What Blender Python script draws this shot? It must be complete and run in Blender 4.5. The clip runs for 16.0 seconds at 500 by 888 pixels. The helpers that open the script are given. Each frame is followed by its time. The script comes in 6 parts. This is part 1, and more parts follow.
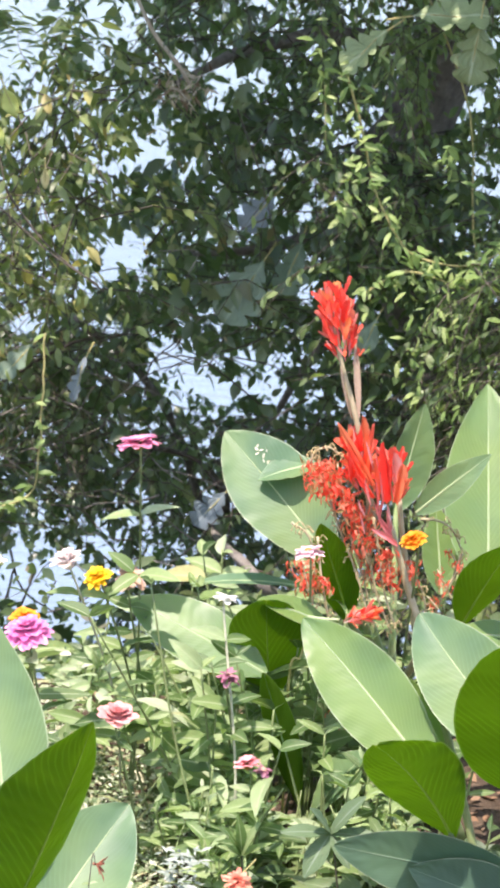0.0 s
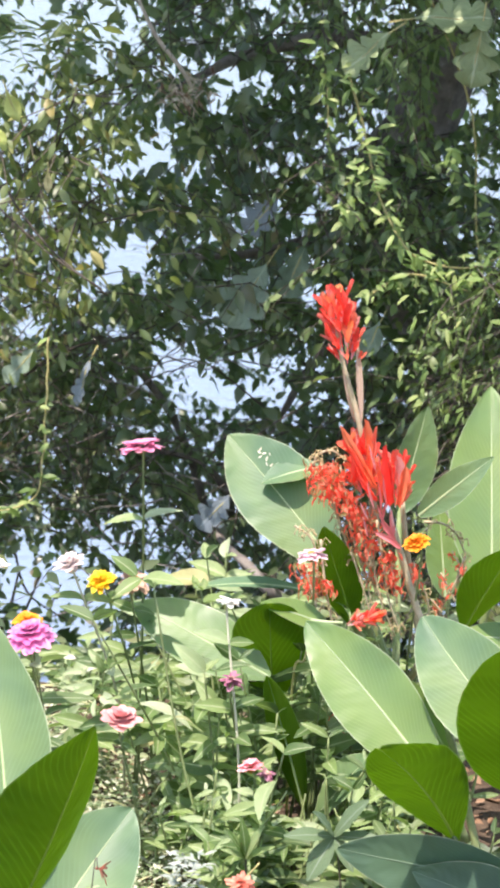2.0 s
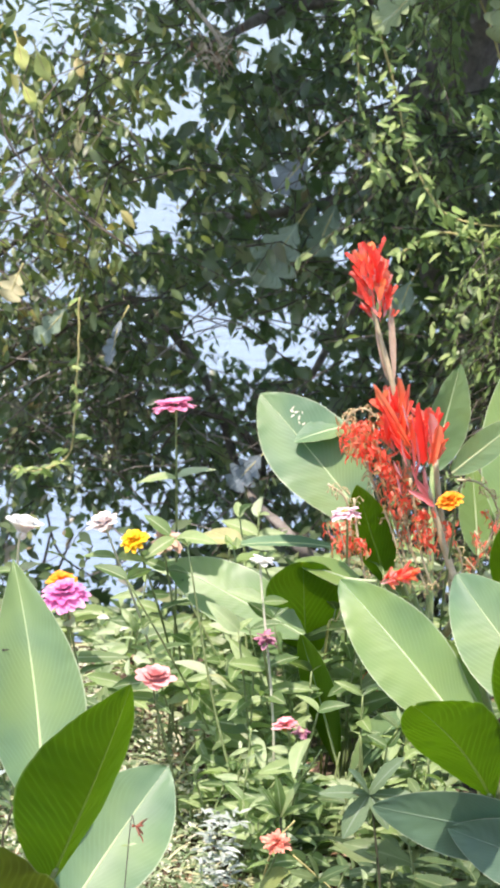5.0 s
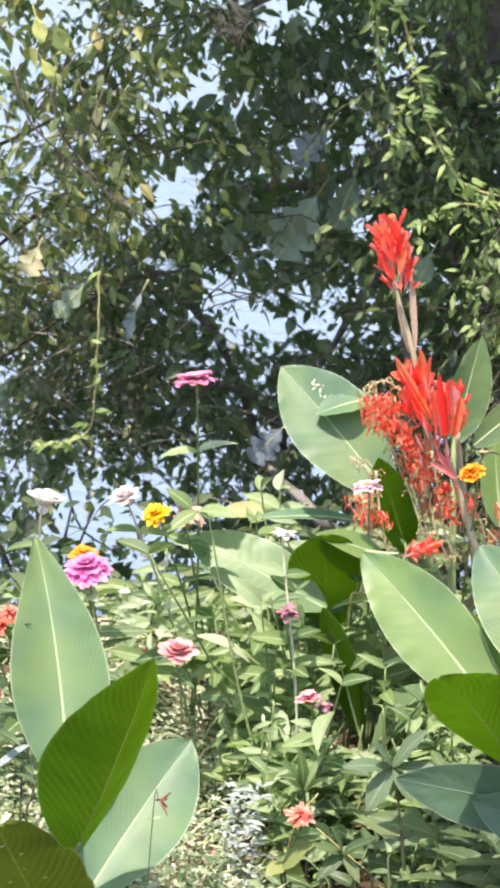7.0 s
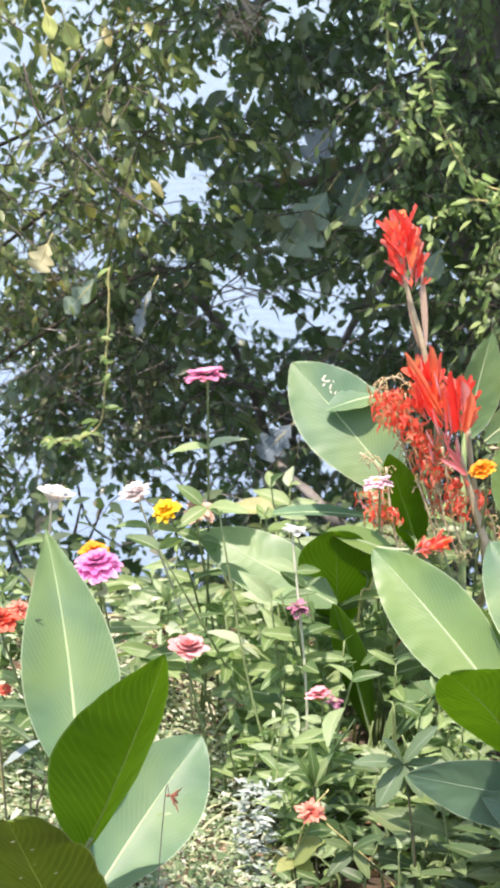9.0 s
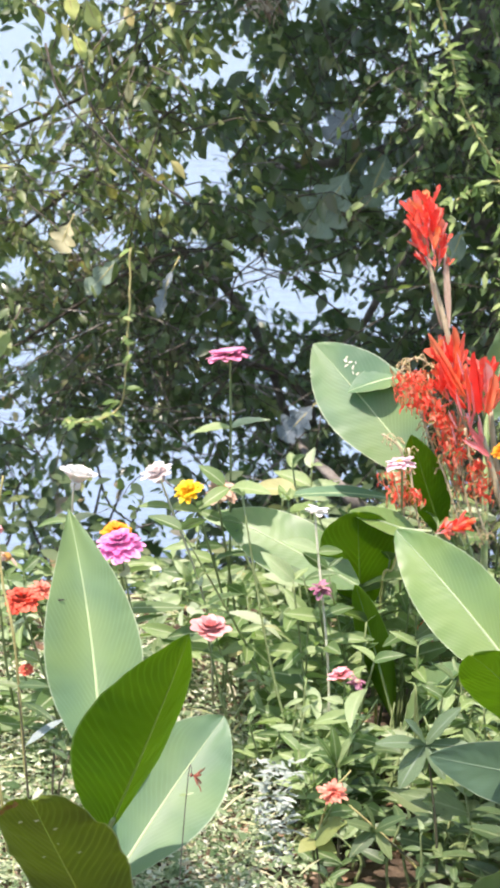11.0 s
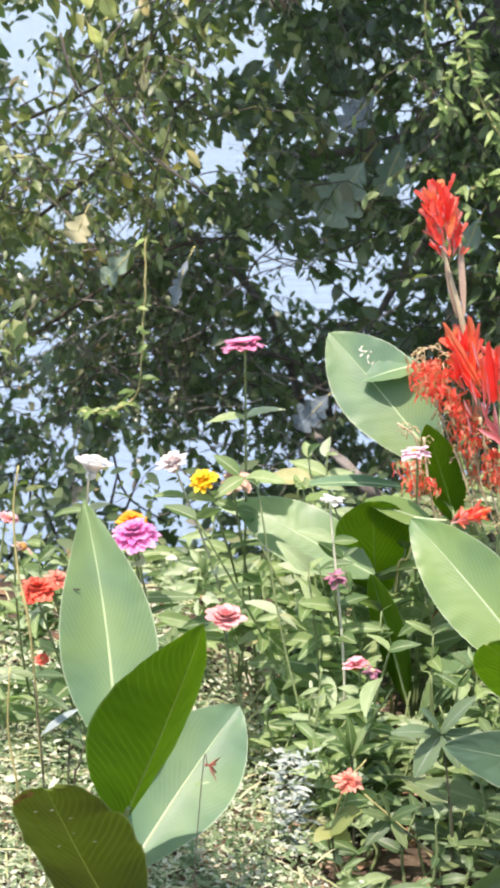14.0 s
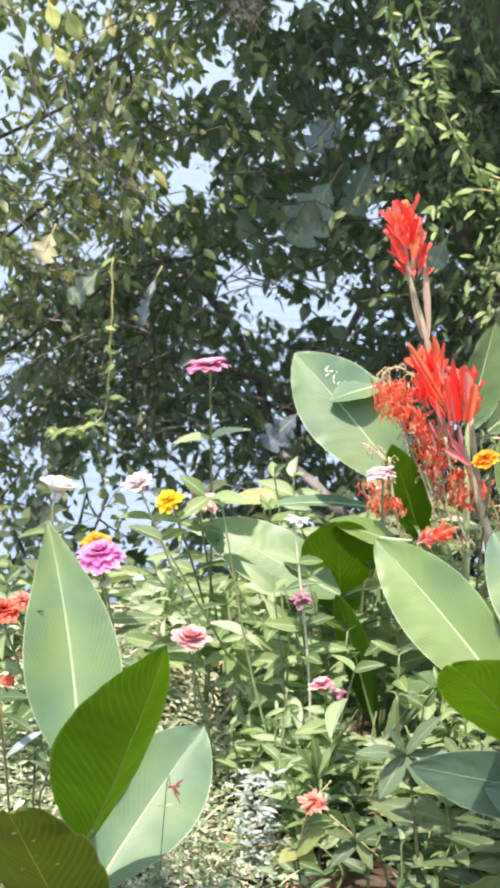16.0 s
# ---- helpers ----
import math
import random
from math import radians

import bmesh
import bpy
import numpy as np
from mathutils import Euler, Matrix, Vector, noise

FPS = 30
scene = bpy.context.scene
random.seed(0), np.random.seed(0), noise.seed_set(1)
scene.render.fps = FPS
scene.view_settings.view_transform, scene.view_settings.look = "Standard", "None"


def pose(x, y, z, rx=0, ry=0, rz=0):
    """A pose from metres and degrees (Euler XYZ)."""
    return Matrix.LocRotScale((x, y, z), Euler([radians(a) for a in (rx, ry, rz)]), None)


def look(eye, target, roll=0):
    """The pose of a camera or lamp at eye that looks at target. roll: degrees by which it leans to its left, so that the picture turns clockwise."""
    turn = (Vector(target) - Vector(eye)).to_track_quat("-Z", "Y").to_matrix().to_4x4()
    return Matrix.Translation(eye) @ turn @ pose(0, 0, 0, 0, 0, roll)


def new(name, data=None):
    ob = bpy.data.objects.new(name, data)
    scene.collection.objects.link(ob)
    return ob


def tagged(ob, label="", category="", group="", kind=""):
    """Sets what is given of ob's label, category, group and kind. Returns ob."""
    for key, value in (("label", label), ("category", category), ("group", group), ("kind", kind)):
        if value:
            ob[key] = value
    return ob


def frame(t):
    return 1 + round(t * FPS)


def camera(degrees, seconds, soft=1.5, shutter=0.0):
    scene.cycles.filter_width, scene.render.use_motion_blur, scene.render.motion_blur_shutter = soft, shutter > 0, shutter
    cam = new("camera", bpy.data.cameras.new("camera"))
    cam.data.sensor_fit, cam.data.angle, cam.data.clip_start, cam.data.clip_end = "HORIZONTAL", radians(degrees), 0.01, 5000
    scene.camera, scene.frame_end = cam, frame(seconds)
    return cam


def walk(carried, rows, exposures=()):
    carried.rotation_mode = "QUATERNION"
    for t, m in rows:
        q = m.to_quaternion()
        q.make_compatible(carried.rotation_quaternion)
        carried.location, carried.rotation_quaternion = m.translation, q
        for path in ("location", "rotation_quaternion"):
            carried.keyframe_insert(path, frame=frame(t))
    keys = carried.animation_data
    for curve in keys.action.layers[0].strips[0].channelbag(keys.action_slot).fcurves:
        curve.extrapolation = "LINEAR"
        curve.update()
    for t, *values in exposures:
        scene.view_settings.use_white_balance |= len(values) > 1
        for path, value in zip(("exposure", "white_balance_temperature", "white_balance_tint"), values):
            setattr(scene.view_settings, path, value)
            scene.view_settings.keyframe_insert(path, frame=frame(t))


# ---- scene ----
EXPOSURES = [(0, 1.24), (1, 1.25), (2.5, 1.20), (4.5, 1.21), (9, 1.18), (12.5, 1.14), (14, 1.11), (14.5, 1.14), (16, 1.23)]
cam = camera(12.20, 16.0, soft=3.6)
cam.data.dof.use_dof, cam.data.dof.focus_distance, cam.data.dof.aperture_fstop = True, 3.65, 26.0
PATH = [
    (0, look((0.0893, 0.1652, 1.6979), (-0.0400, 5.0548, 0.6609), 0.95)),
    (0.5, look((0.0918, 0.1644, 1.6973), (-0.0409, 5.0544, 0.6628), 0.89)),
    (1, look((0.0913, 0.1648, 1.6974), (-0.0421, 5.0551, 0.6641), 0.93)),
    (1.5, look((0.0927, 0.1642, 1.7000), (-0.0453, 5.0541, 0.6656), 0.84)),
    (2, look((0.0976, 0.1654, 1.7003), (-0.0479, 5.0554, 0.6674), 0.69)),
    (2.5, look((0.0965, 0.1643, 1.6986), (-0.0480, 5.0555, 0.6710), 0.66)),
    (3, look((0.0974, 0.1622, 1.7005), (-0.0504, 5.0534, 0.6735), 0.55)),
    (3.5, look((0.0945, 0.1631, 1.7008), (-0.0527, 5.0547, 0.6758), 0.53)),
    (4, look((0.0913, 0.1629, 1.6983), (-0.0617, 5.0533, 0.6683), 0.53)),
    (4.5, look((0.0945, 0.1643, 1.6962), (-0.0932, 5.0417, 0.6120), 0.30)),
    (5, look((0.0902, 0.1682, 1.6951), (-0.1149, 5.0382, 0.5809), 0.27)),
    (7.5, look((0.0836, 0.1743, 1.6932), (-0.1671, 5.0279, 0.5186), -0.18)),
    (8, look((0.0803, 0.1721, 1.6934), (-0.1712, 5.0254, 0.5178), -0.10)),
    (8.5, look((0.0815, 0.1733, 1.6938), (-0.1724, 5.0274, 0.5222), -0.13)),
    (9, look((0.0825, 0.1762, 1.6906), (-0.1803, 5.0290, 0.5155), -0.18)),
    (11.5, look((0.0718, 0.1798, 1.6849), (-0.2368, 5.0191, 0.4659), -0.17)),
    (12, look((0.0729, 0.1776, 1.6865), (-0.2461, 5.0142, 0.4593), -0.25)),
    (12.5, look((0.0732, 0.1795, 1.6877), (-0.2500, 5.0148, 0.4564), -0.25)),
    (13, look((0.0727, 0.1806, 1.6847), (-0.2530, 5.0160, 0.4549), -0.21)),
    (13.5, look((0.0732, 0.1794, 1.6860), (-0.2575, 5.0137, 0.4529), -0.21)),
    (14, look((0.0767, 0.1789, 1.6867), (-0.2582, 5.0129, 0.4538), -0.32)),
    (14.5, look((0.0822, 0.1789, 1.6868), (-0.2195, 5.0202, 0.4740), -0.32)),
    (15, look((0.0854, 0.1787, 1.6875), (-0.1949, 5.0247, 0.4885), -0.26)),
    (15.5, look((0.0876, 0.1760, 1.6902), (-0.1920, 5.0222, 0.4918), -0.24)),
    (16, look((0.0918, 0.1812, 1.6909), (-0.1888, 5.0279, 0.4945), -0.31)),
]
walk(cam, PATH, EXPOSURES)

# ---- light ----
SUN = Vector((-0.13, -0.35, 0.89)).normalized()
world = bpy.data.worlds.new("sky")
scene.world = world
world.use_nodes = True
wn = world.node_tree.nodes
sky = wn.new("ShaderNodeTexSky")
sky.sky_type = 'NISHITA'
sky.sun_disc = False
sky.sun_elevation = math.asin(SUN.z)
sky.sun_rotation = math.atan2(SUN.x, SUN.y)
sky.dust_density = 2.0
wn["Background"].inputs["Strength"].default_value = 0.15
world.node_tree.links.new(sky.outputs[0], wn["Background"].inputs[0])
sun = new("sun", bpy.data.lights.new("sun", 'SUN'))
sun.data.energy = 4.0
sun.data.angle = radians(0.5)
sun.data.color = (1.0, 0.865, 0.80)
sun.matrix_world = look(SUN * 20, (0, 0, 0))


# ---- materials ----
def material(name):
    m = bpy.data.materials.new(name)
    m.use_nodes = True
    nt = m.node_tree
    return m, nt, nt.nodes["Principled BSDF"], nt.nodes["Material Output"]


def node(nt, kind, **inputs):
    n = nt.nodes.new(kind)
    for k, v in inputs.items():
        n.inputs[k.replace("_", " ")].default_value = v
    return n


def ramp(nt, fac, stops):
    r = nt.nodes.new("ShaderNodeValToRGB")
    nt.links.new(fac, r.inputs[0])
    e = r.color_ramp.elements
    while len(e) < len(stops):
        e.new(0.5)
    for el, (p, c) in zip(e, stops):
        el.position, el.color = p, (*c, 1)
    return r.outputs[0]


def mix(nt, fac, a, b, mode='MIX'):
    n = nt.nodes.new("ShaderNodeMix")
    n.data_type, n.blend_type = 'RGBA', mode
    for sock, v in ((n.inputs[0], fac), (n.inputs[6], a), (n.inputs[7], b)):
        if isinstance(v, bpy.types.NodeSocket):
            nt.links.new(v, sock)
        elif isinstance(v, tuple):
            sock.default_value = (*v, 1)
        else:
            sock.default_value = v
    return n.outputs[2]


def leafy(name, stops, through_col, share=0.35, rough=0.45, source="island", noise_scale=30.0, bump=0.15, uv_veins=0.0, spec=0.4, spots=0.0, pure=0.5, vein=0.45, drift=None, rib=None):
    """A thin leaf or petal: reflected colour plus light that comes through it."""
    m, nt, bsdf, out = material(name)
    L = nt.links
    if source == "island":
        rnd = nt.nodes.new("ShaderNodeNewGeometry").outputs["Random Per Island"]
    else:
        rnd = nt.nodes.new("ShaderNodeObjectInfo").outputs["Random"]
    col = ramp(nt, rnd, stops)
    tc = nt.nodes.new("ShaderNodeTexCoord")
    nz = node(nt, "ShaderNodeTexNoise", Scale=noise_scale, Detail=4.0)
    L.new(tc.outputs["Object"], nz.inputs["Vector"])
    col = mix(nt, 0.35, col, ramp(nt, nz.outputs["Fac"], [(0.3, (0.35, 0.35, 0.35)), (0.7, (0.75, 0.75, 0.7))]), 'OVERLAY')
    # blotches of a second tone, with sun patches and sky sheen put in
    if drift:
        big = node(nt, "ShaderNodeTexNoise", Scale=7.0, Detail=2.0)
        L.new(tc.outputs["Object"], big.inputs["Vector"])
        col = mix(nt, ramp(nt, big.outputs["Fac"], [(0.35, (0, 0, 0)), (0.65, (0.9, 0.9, 0.9))]), col, drift)
    height = nz.outputs["Fac"]
    if uv_veins:
        # side veins that sweep from the midrib towards the tip
        sep = nt.nodes.new("ShaderNodeSeparateXYZ")
        L.new(tc.outputs["UV"], sep.inputs[0])
        au = nt.nodes.new("ShaderNodeMath"); au.operation = 'ABSOLUTE'
        L.new(sep.outputs[0], au.inputs[0])
        k1 = nt.nodes.new("ShaderNodeMath"); k1.operation = 'MULTIPLY'; k1.inputs[1].default_value = -0.32
        L.new(au.outputs[0], k1.inputs[0])
        ad = nt.nodes.new("ShaderNodeMath"); ad.operation = 'ADD'
        L.new(k1.outputs[0], ad.inputs[0]); L.new(sep.outputs[1], ad.inputs[1])
        wob = nt.nodes.new("ShaderNodeMath"); wob.operation = 'MULTIPLY_ADD'; wob.inputs[1].default_value = 0.055
        L.new(nz.outputs["Fac"], wob.inputs[0]); L.new(ad.outputs[0], wob.inputs[2])
        sc = nt.nodes.new("ShaderNodeMath"); sc.operation = 'MULTIPLY'; sc.inputs[1].default_value = uv_veins
        L.new(wob.outputs[0], sc.inputs[0])
        sn = nt.nodes.new("ShaderNodeMath"); sn.operation = 'SINE'
        L.new(sc.outputs[0], sn.inputs[0])
        vein_mix = vein
        lo, hi = (0.38, 0.68) if vein >= 1 else (0.42, 0.61)
        vein = ramp(nt, sn.outputs[0], [(0.0, (lo, lo, lo)), (0.75, (0.5, 0.5, 0.5)), (1.0, (hi, hi, hi))])
        pt = node(nt, "ShaderNodeTexNoise", Scale=16.0, Detail=2.0)
        L.new(tc.outputs["Object"], pt.inputs["Vector"])
        col = mix(nt, ramp(nt, pt.outputs["Fac"], [(0.38, (0.12, 0.12, 0.12)), (0.62, (vein_mix, vein_mix, vein_mix))]), col, vein, 'OVERLAY')
        height = sn.outputs[0]
        col = mix(nt, ramp(nt, au.outputs[0], [(0.965, (0, 0, 0)), (0.99, (0.5, 0.5, 0.5))]), col, (0.66, 0.70, 0.50))
    if rib:
        sp = nt.nodes.new("ShaderNodeSeparateXYZ")
        L.new(tc.outputs["UV"], sp.inputs[0])
        ab = nt.nodes.new("ShaderNodeMath"); ab.operation = 'ABSOLUTE'
        L.new(sp.outputs[0], ab.inputs[0])
        sl = nt.nodes.new("ShaderNodeMath"); sl.operation = 'MULTIPLY_ADD'; sl.inputs[1].default_value = -0.5
        L.new(ab.outputs[0], sl.inputs[0]); L.new(sp.outputs[1], sl.inputs[2])
        wv = nt.nodes.new("ShaderNodeMath"); wv.operation = 'MULTIPLY'; wv.inputs[1].default_value = 42.0
        L.new(sl.outputs[0], wv.inputs[0])
        si = nt.nodes.new("ShaderNodeMath"); si.operation = 'SINE'
        L.new(wv.outputs[0], si.inputs[0])
        col = mix(nt, ramp(nt, si.outputs[0], [(0.75, (0, 0, 0)), (1.0, (0.07, 0.07, 0.07))]), col, rib)
        col = mix(nt, ramp(nt, ab.outputs[0], [(0.05, (0.75, 0.75, 0.75)), (0.11, (0, 0, 0))]), col, rib)
        height = si.outputs[0]
    if spots:
        vz = node(nt, "ShaderNodeTexNoise", Scale=spots, Detail=2.0)
        L.new(tc.outputs["Object"], vz.inputs["Vector"])
        col = mix(nt, ramp(nt, vz.outputs["Fac"], [(0.70, (0, 0, 0)), (0.74, (0.8, 0.8, 0.8))]), col, (0.30, 0.24, 0.10))
    bp = node(nt, "ShaderNodeBump", Strength=bump, Distance=0.002)
    L.new(height, bp.inputs["Height"])
    L.new(col, bsdf.inputs["Base Color"])
    L.new(bp.outputs[0], bsdf.inputs["Normal"])
    bsdf.inputs["Roughness"].default_value = rough
    bsdf.inputs["Specular IOR Level"].default_value = spec
    tr = nt.nodes.new("ShaderNodeBsdfTranslucent")
    tcol = mix(nt, pure, col, through_col)
    L.new(tcol, tr.inputs[0])
    ms = nt.nodes.new("ShaderNodeMixShader")
    ms.inputs[0].default_value = share
    L.new(bsdf.outputs[0], ms.inputs[1]); L.new(tr.outputs[0], ms.inputs[2])
    L.new(ms.outputs[0], out.inputs[0])
    return m


def plain(name, stops, rough=0.6, scale=25.0, bump=0.3, dist=0.004, spec=0.4):
    m, nt, bsdf, out = material(name)
    tc = nt.nodes.new("ShaderNodeTexCoord")
    a = node(nt, "ShaderNodeTexNoise", Scale=scale, Detail=8.0, Roughness=0.65)
    nt.links.new(tc.outputs["Object"], a.inputs["Vector"])
    b = node(nt, "ShaderNodeTexNoise", Scale=scale * 0.13, Detail=3.0)
    nt.links.new(tc.outputs["Object"], b.inputs["Vector"])
    col = ramp(nt, a.outputs["Fac"], stops)
    col = mix(nt, 0.5, col, ramp(nt, b.outputs["Fac"], [(0.3, (0.32, 0.32, 0.32)), (0.7, (0.68, 0.68, 0.68))]), 'OVERLAY')
    nt.links.new(col, bsdf.inputs["Base Color"])
    bp = node(nt, "ShaderNodeBump", Strength=bump, Distance=dist)
    nt.links.new(a.outputs["Fac"], bp.inputs["Height"])
    nt.links.new(bp.outputs[0], bsdf.inputs["Normal"])
    bsdf.inputs["Roughness"].default_value = rough
    bsdf.inputs["Specular IOR Level"].default_value = spec
    return m


CANNA = leafy("canna_leaf", [(0, (0.145, 0.240, 0.104)), (1, (0.172, 0.270, 0.120))], (0.48, 0.74, 0.10), 0.38, 0.40, "object", 14, 0.03, uv_veins=185.0, spec=0.5, pure=0.9, vein=0.7, drift=(0.215, 0.310, 0.092))
# bluer copy of canna_leaf: waxy tint, with skylight and shade put into it
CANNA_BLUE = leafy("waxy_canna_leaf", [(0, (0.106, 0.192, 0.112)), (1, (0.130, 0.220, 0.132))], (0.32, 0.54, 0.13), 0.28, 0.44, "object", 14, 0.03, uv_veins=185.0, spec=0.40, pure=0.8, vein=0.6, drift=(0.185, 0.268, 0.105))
# dark leaf and midrib copies; the upper leaves' shade is in their colour
CANNA_SHADED = leafy("deep_canna_leaf", [(0, (0.070, 0.130, 0.095)), (1, (0.092, 0.155, 0.115))], (0.25, 0.42, 0.12), 0.25, 0.44, "object", 14, 0.03, uv_veins=185.0, spec=0.40, pure=0.8, vein=0.4, drift=(0.100, 0.172, 0.100))
RIB_SHADED = leafy("deep_midrib", [(0, (0.14, 0.22, 0.14)), (1, (0.17, 0.25, 0.16))], (0.2, 0.3, 0.1), 0.3, 0.4, "object", 40, 0.1)
UNDER = leafy("canna_leaf_underside", [(0, (0.20, 0.35, 0.04)), (1, (0.27, 0.42, 0.05))], (0.48, 0.66, 0.025), 0.78, 0.45, "object", 14, 0.12, uv_veins=120.0, spec=0.3, pure=0.45, vein=1.0, drift=(0.085, 0.165, 0.026))
UNDER_OLD = leafy("ageing_leaf_underside", [(0, (0.19, 0.25, 0.035)), (1, (0.25, 0.31, 0.04))], (0.42, 0.46, 0.03), 0.48, 0.5, "object", 14, 0.12, uv_veins=120.0, spec=0.3, pure=0.45, vein=1.0, drift=(0.09, 0.10, 0.03))
RIB = leafy("canna_midrib", [(0, (0.42, 0.52, 0.29)), (1, (0.47, 0.56, 0.33))], (0.3, 0.45, 0.1), 0.32, 0.4, "object", 40, 0.1)
RIB_OLD = leafy("ageing_midrib", [(0, (0.13, 0.17, 0.03)), (1, (0.16, 0.20, 0.035))], (0.25, 0.30, 0.03), 0.4, 0.5, "object", 40, 0.1)
RIB_UNDER = leafy("underside_midrib", [(0, (0.165, 0.275, 0.04)), (1, (0.20, 0.315, 0.05))], (0.25, 0.38, 0.03), 0.25, 0.4, "object", 40, 0.1)
CSTEM = plain("canna_stem", [(0.3, (0.16, 0.24, 0.08)), (0.7, (0.30, 0.34, 0.16))], 0.4, 30)
SPIKE_STEM = plain("spike_stem", [(0.3, (0.29, 0.27, 0.15)), (0.7, (0.52, 0.43, 0.30))], 0.5, 30)
SHEATH = leafy("dry_sheath", [(0, (0.44, 0.35, 0.24)), (1, (0.54, 0.40, 0.31))], (0.6, 0.4, 0.25), 0.3, 0.6, "object", 60)
RED = leafy("canna_petal", [(0, (0.93, 0.065, 0.060)), (0.35, (0.98, 0.125, 0.10)), (0.52, (0.99, 0.20, 0.14)), (0.68, (0.99, 0.38, 0.14)), (0.84, (0.97, 0.34, 0.31)), (1, (0.97, 0.56, 0.52))], (1.0, 0.25, 0.16), 0.58, 0.5, "object", 6, 0.5, spec=0.4)
PINKRED = leafy("canna_tube", [(0, (0.74, 0.20, 0.22)), (0.5, (0.86, 0.38, 0.40)), (1, (0.92, 0.60, 0.62))], (0.95, 0.35, 0.32), 0.42, 0.45, "object", 60)
WILT = leafy("wilted_petal", [(0, (0.94, 0.08, 0.06)), (0.4, (0.98, 0.18, 0.11)), (0.62, (0.94, 0.34, 0.24)), (0.76, (0.55, 0.22, 0.11)), (0.88, (0.46, 0.38, 0.18)), (1, (0.34, 0.40, 0.16))], (1.0, 0.26, 0.13), 0.55, 0.6, "object", 60)
WILT_REST = leafy("spent_petal", [(0, (0.94, 0.08, 0.06)), (0.4, (0.98, 0.18, 0.11)), (0.62, (0.94, 0.34, 0.24)), (0.76, (0.55, 0.22, 0.11)), (0.88, (0.46, 0.38, 0.18)), (1, (0.34, 0.40, 0.16))], (1.0, 0.26, 0.13), 0.55, 0.6, "island", 60)
POD = plain("seed_pod", [(0.3, (0.34, 0.29, 0.13)), (0.7, (0.56, 0.42, 0.24))], 0.7, 60)
ZLEAF = leafy("zinnia_leaf", [(0, (0.055, 0.105, 0.036)), (0.3, (0.125, 0.200, 0.070)), (0.62, (0.245, 0.330, 0.122)), (0.9, (0.36, 0.45, 0.26)), (0.97, (0.46, 0.53, 0.36)), (1, (0.42, 0.39, 0.17))], (0.36, 0.58, 0.09), 0.40, 0.5, "object", 5, 0.15, spec=0.5, spots=13.0, rib=(0.46, 0.52, 0.31))
# darker copy of zinnia_leaf; shade over the front right is put into it
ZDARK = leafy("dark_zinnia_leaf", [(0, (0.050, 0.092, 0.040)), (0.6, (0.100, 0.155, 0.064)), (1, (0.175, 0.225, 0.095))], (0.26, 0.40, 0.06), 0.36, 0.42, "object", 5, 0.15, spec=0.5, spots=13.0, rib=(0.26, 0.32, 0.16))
PALE_STEM = plain("pale_stem", [(0.3, (0.42, 0.44, 0.30)), (0.7, (0.62, 0.60, 0.46))], 0.7, 60)
ZSTEM = plain("zinnia_stem", [(0.3, (0.13, 0.18, 0.07)), (0.7, (0.27, 0.32, 0.14))], 0.6, 60)
GROUNDCOVER = leafy("groundcover_leaf", [(0, (0.06, 0.11, 0.045)), (0.35, (0.18, 0.25, 0.12)), (0.65, (0.35, 0.405, 0.24)), (0.88, (0.66, 0.67, 0.53)), (1, (0.40, 0.32, 0.20))], (0.33, 0.45, 0.12), 0.3, 0.6, "island", 40)
DRYGRASS = leafy("dry_grass", [(0, (0.30, 0.34, 0.15)), (0.6, (0.48, 0.48, 0.27)), (1, (0.58, 0.50, 0.32))], (0.5, 0.5, 0.2), 0.3, 0.6, "island", 40)
SILVER = leafy("silver_leaf", [(0, (0.21, 0.26, 0.22)), (1, (0.42, 0.46, 0.42))], (0.4, 0.45, 0.4), 0.2, 0.7, "island", 60)
TREE_DARK = leafy("tree_leaf", [(0, (0.044, 0.072, 0.042)), (0.4, (0.084, 0.124, 0.062)), (0.8, (0.142, 0.188, 0.090)), (0.92, (0.21, 0.24, 0.10)), (0.97, (0.19, 0.18, 0.15)), (1, (0.26, 0.19, 0.10))], (0.28, 0.45, 0.07), 0.42, 0.32, "island", 20, spec=0.8)
BANK_LEAF = leafy("bank_leaf", [(0, (0.044, 0.072, 0.042)), (0.4, (0.084, 0.124, 0.062)), (0.8, (0.142, 0.188, 0.090)), (0.92, (0.21, 0.24, 0.10)), (0.97, (0.19, 0.18, 0.15)), (1, (0.26, 0.19, 0.10))], (0.28, 0.45, 0.07), 0.42, 0.6, "island", 20, spec=0.25)
TREE_LIGHT = leafy("bush_leaf", [(0, (0.080, 0.130, 0.05)), (0.5, (0.165, 0.215, 0.085)), (0.88, (0.28, 0.33, 0.145)), (0.96, (0.42, 0.40, 0.15)), (1, (0.38, 0.27, 0.11))], (0.45, 0.58, 0.09), 0.46, 0.40, "island", 20, spec=0.6)
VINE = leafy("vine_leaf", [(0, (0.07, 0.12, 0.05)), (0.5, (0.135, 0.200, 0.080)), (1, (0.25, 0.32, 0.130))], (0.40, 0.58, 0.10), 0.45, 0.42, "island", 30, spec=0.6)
# lighter copy of vine_leaf; sunshine is put into its colour
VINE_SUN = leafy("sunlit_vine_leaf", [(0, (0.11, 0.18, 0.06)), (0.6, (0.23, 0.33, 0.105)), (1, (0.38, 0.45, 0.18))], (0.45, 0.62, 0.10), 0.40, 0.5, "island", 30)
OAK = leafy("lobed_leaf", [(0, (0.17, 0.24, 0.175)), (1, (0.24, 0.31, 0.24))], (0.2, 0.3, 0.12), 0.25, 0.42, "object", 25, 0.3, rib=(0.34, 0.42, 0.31))
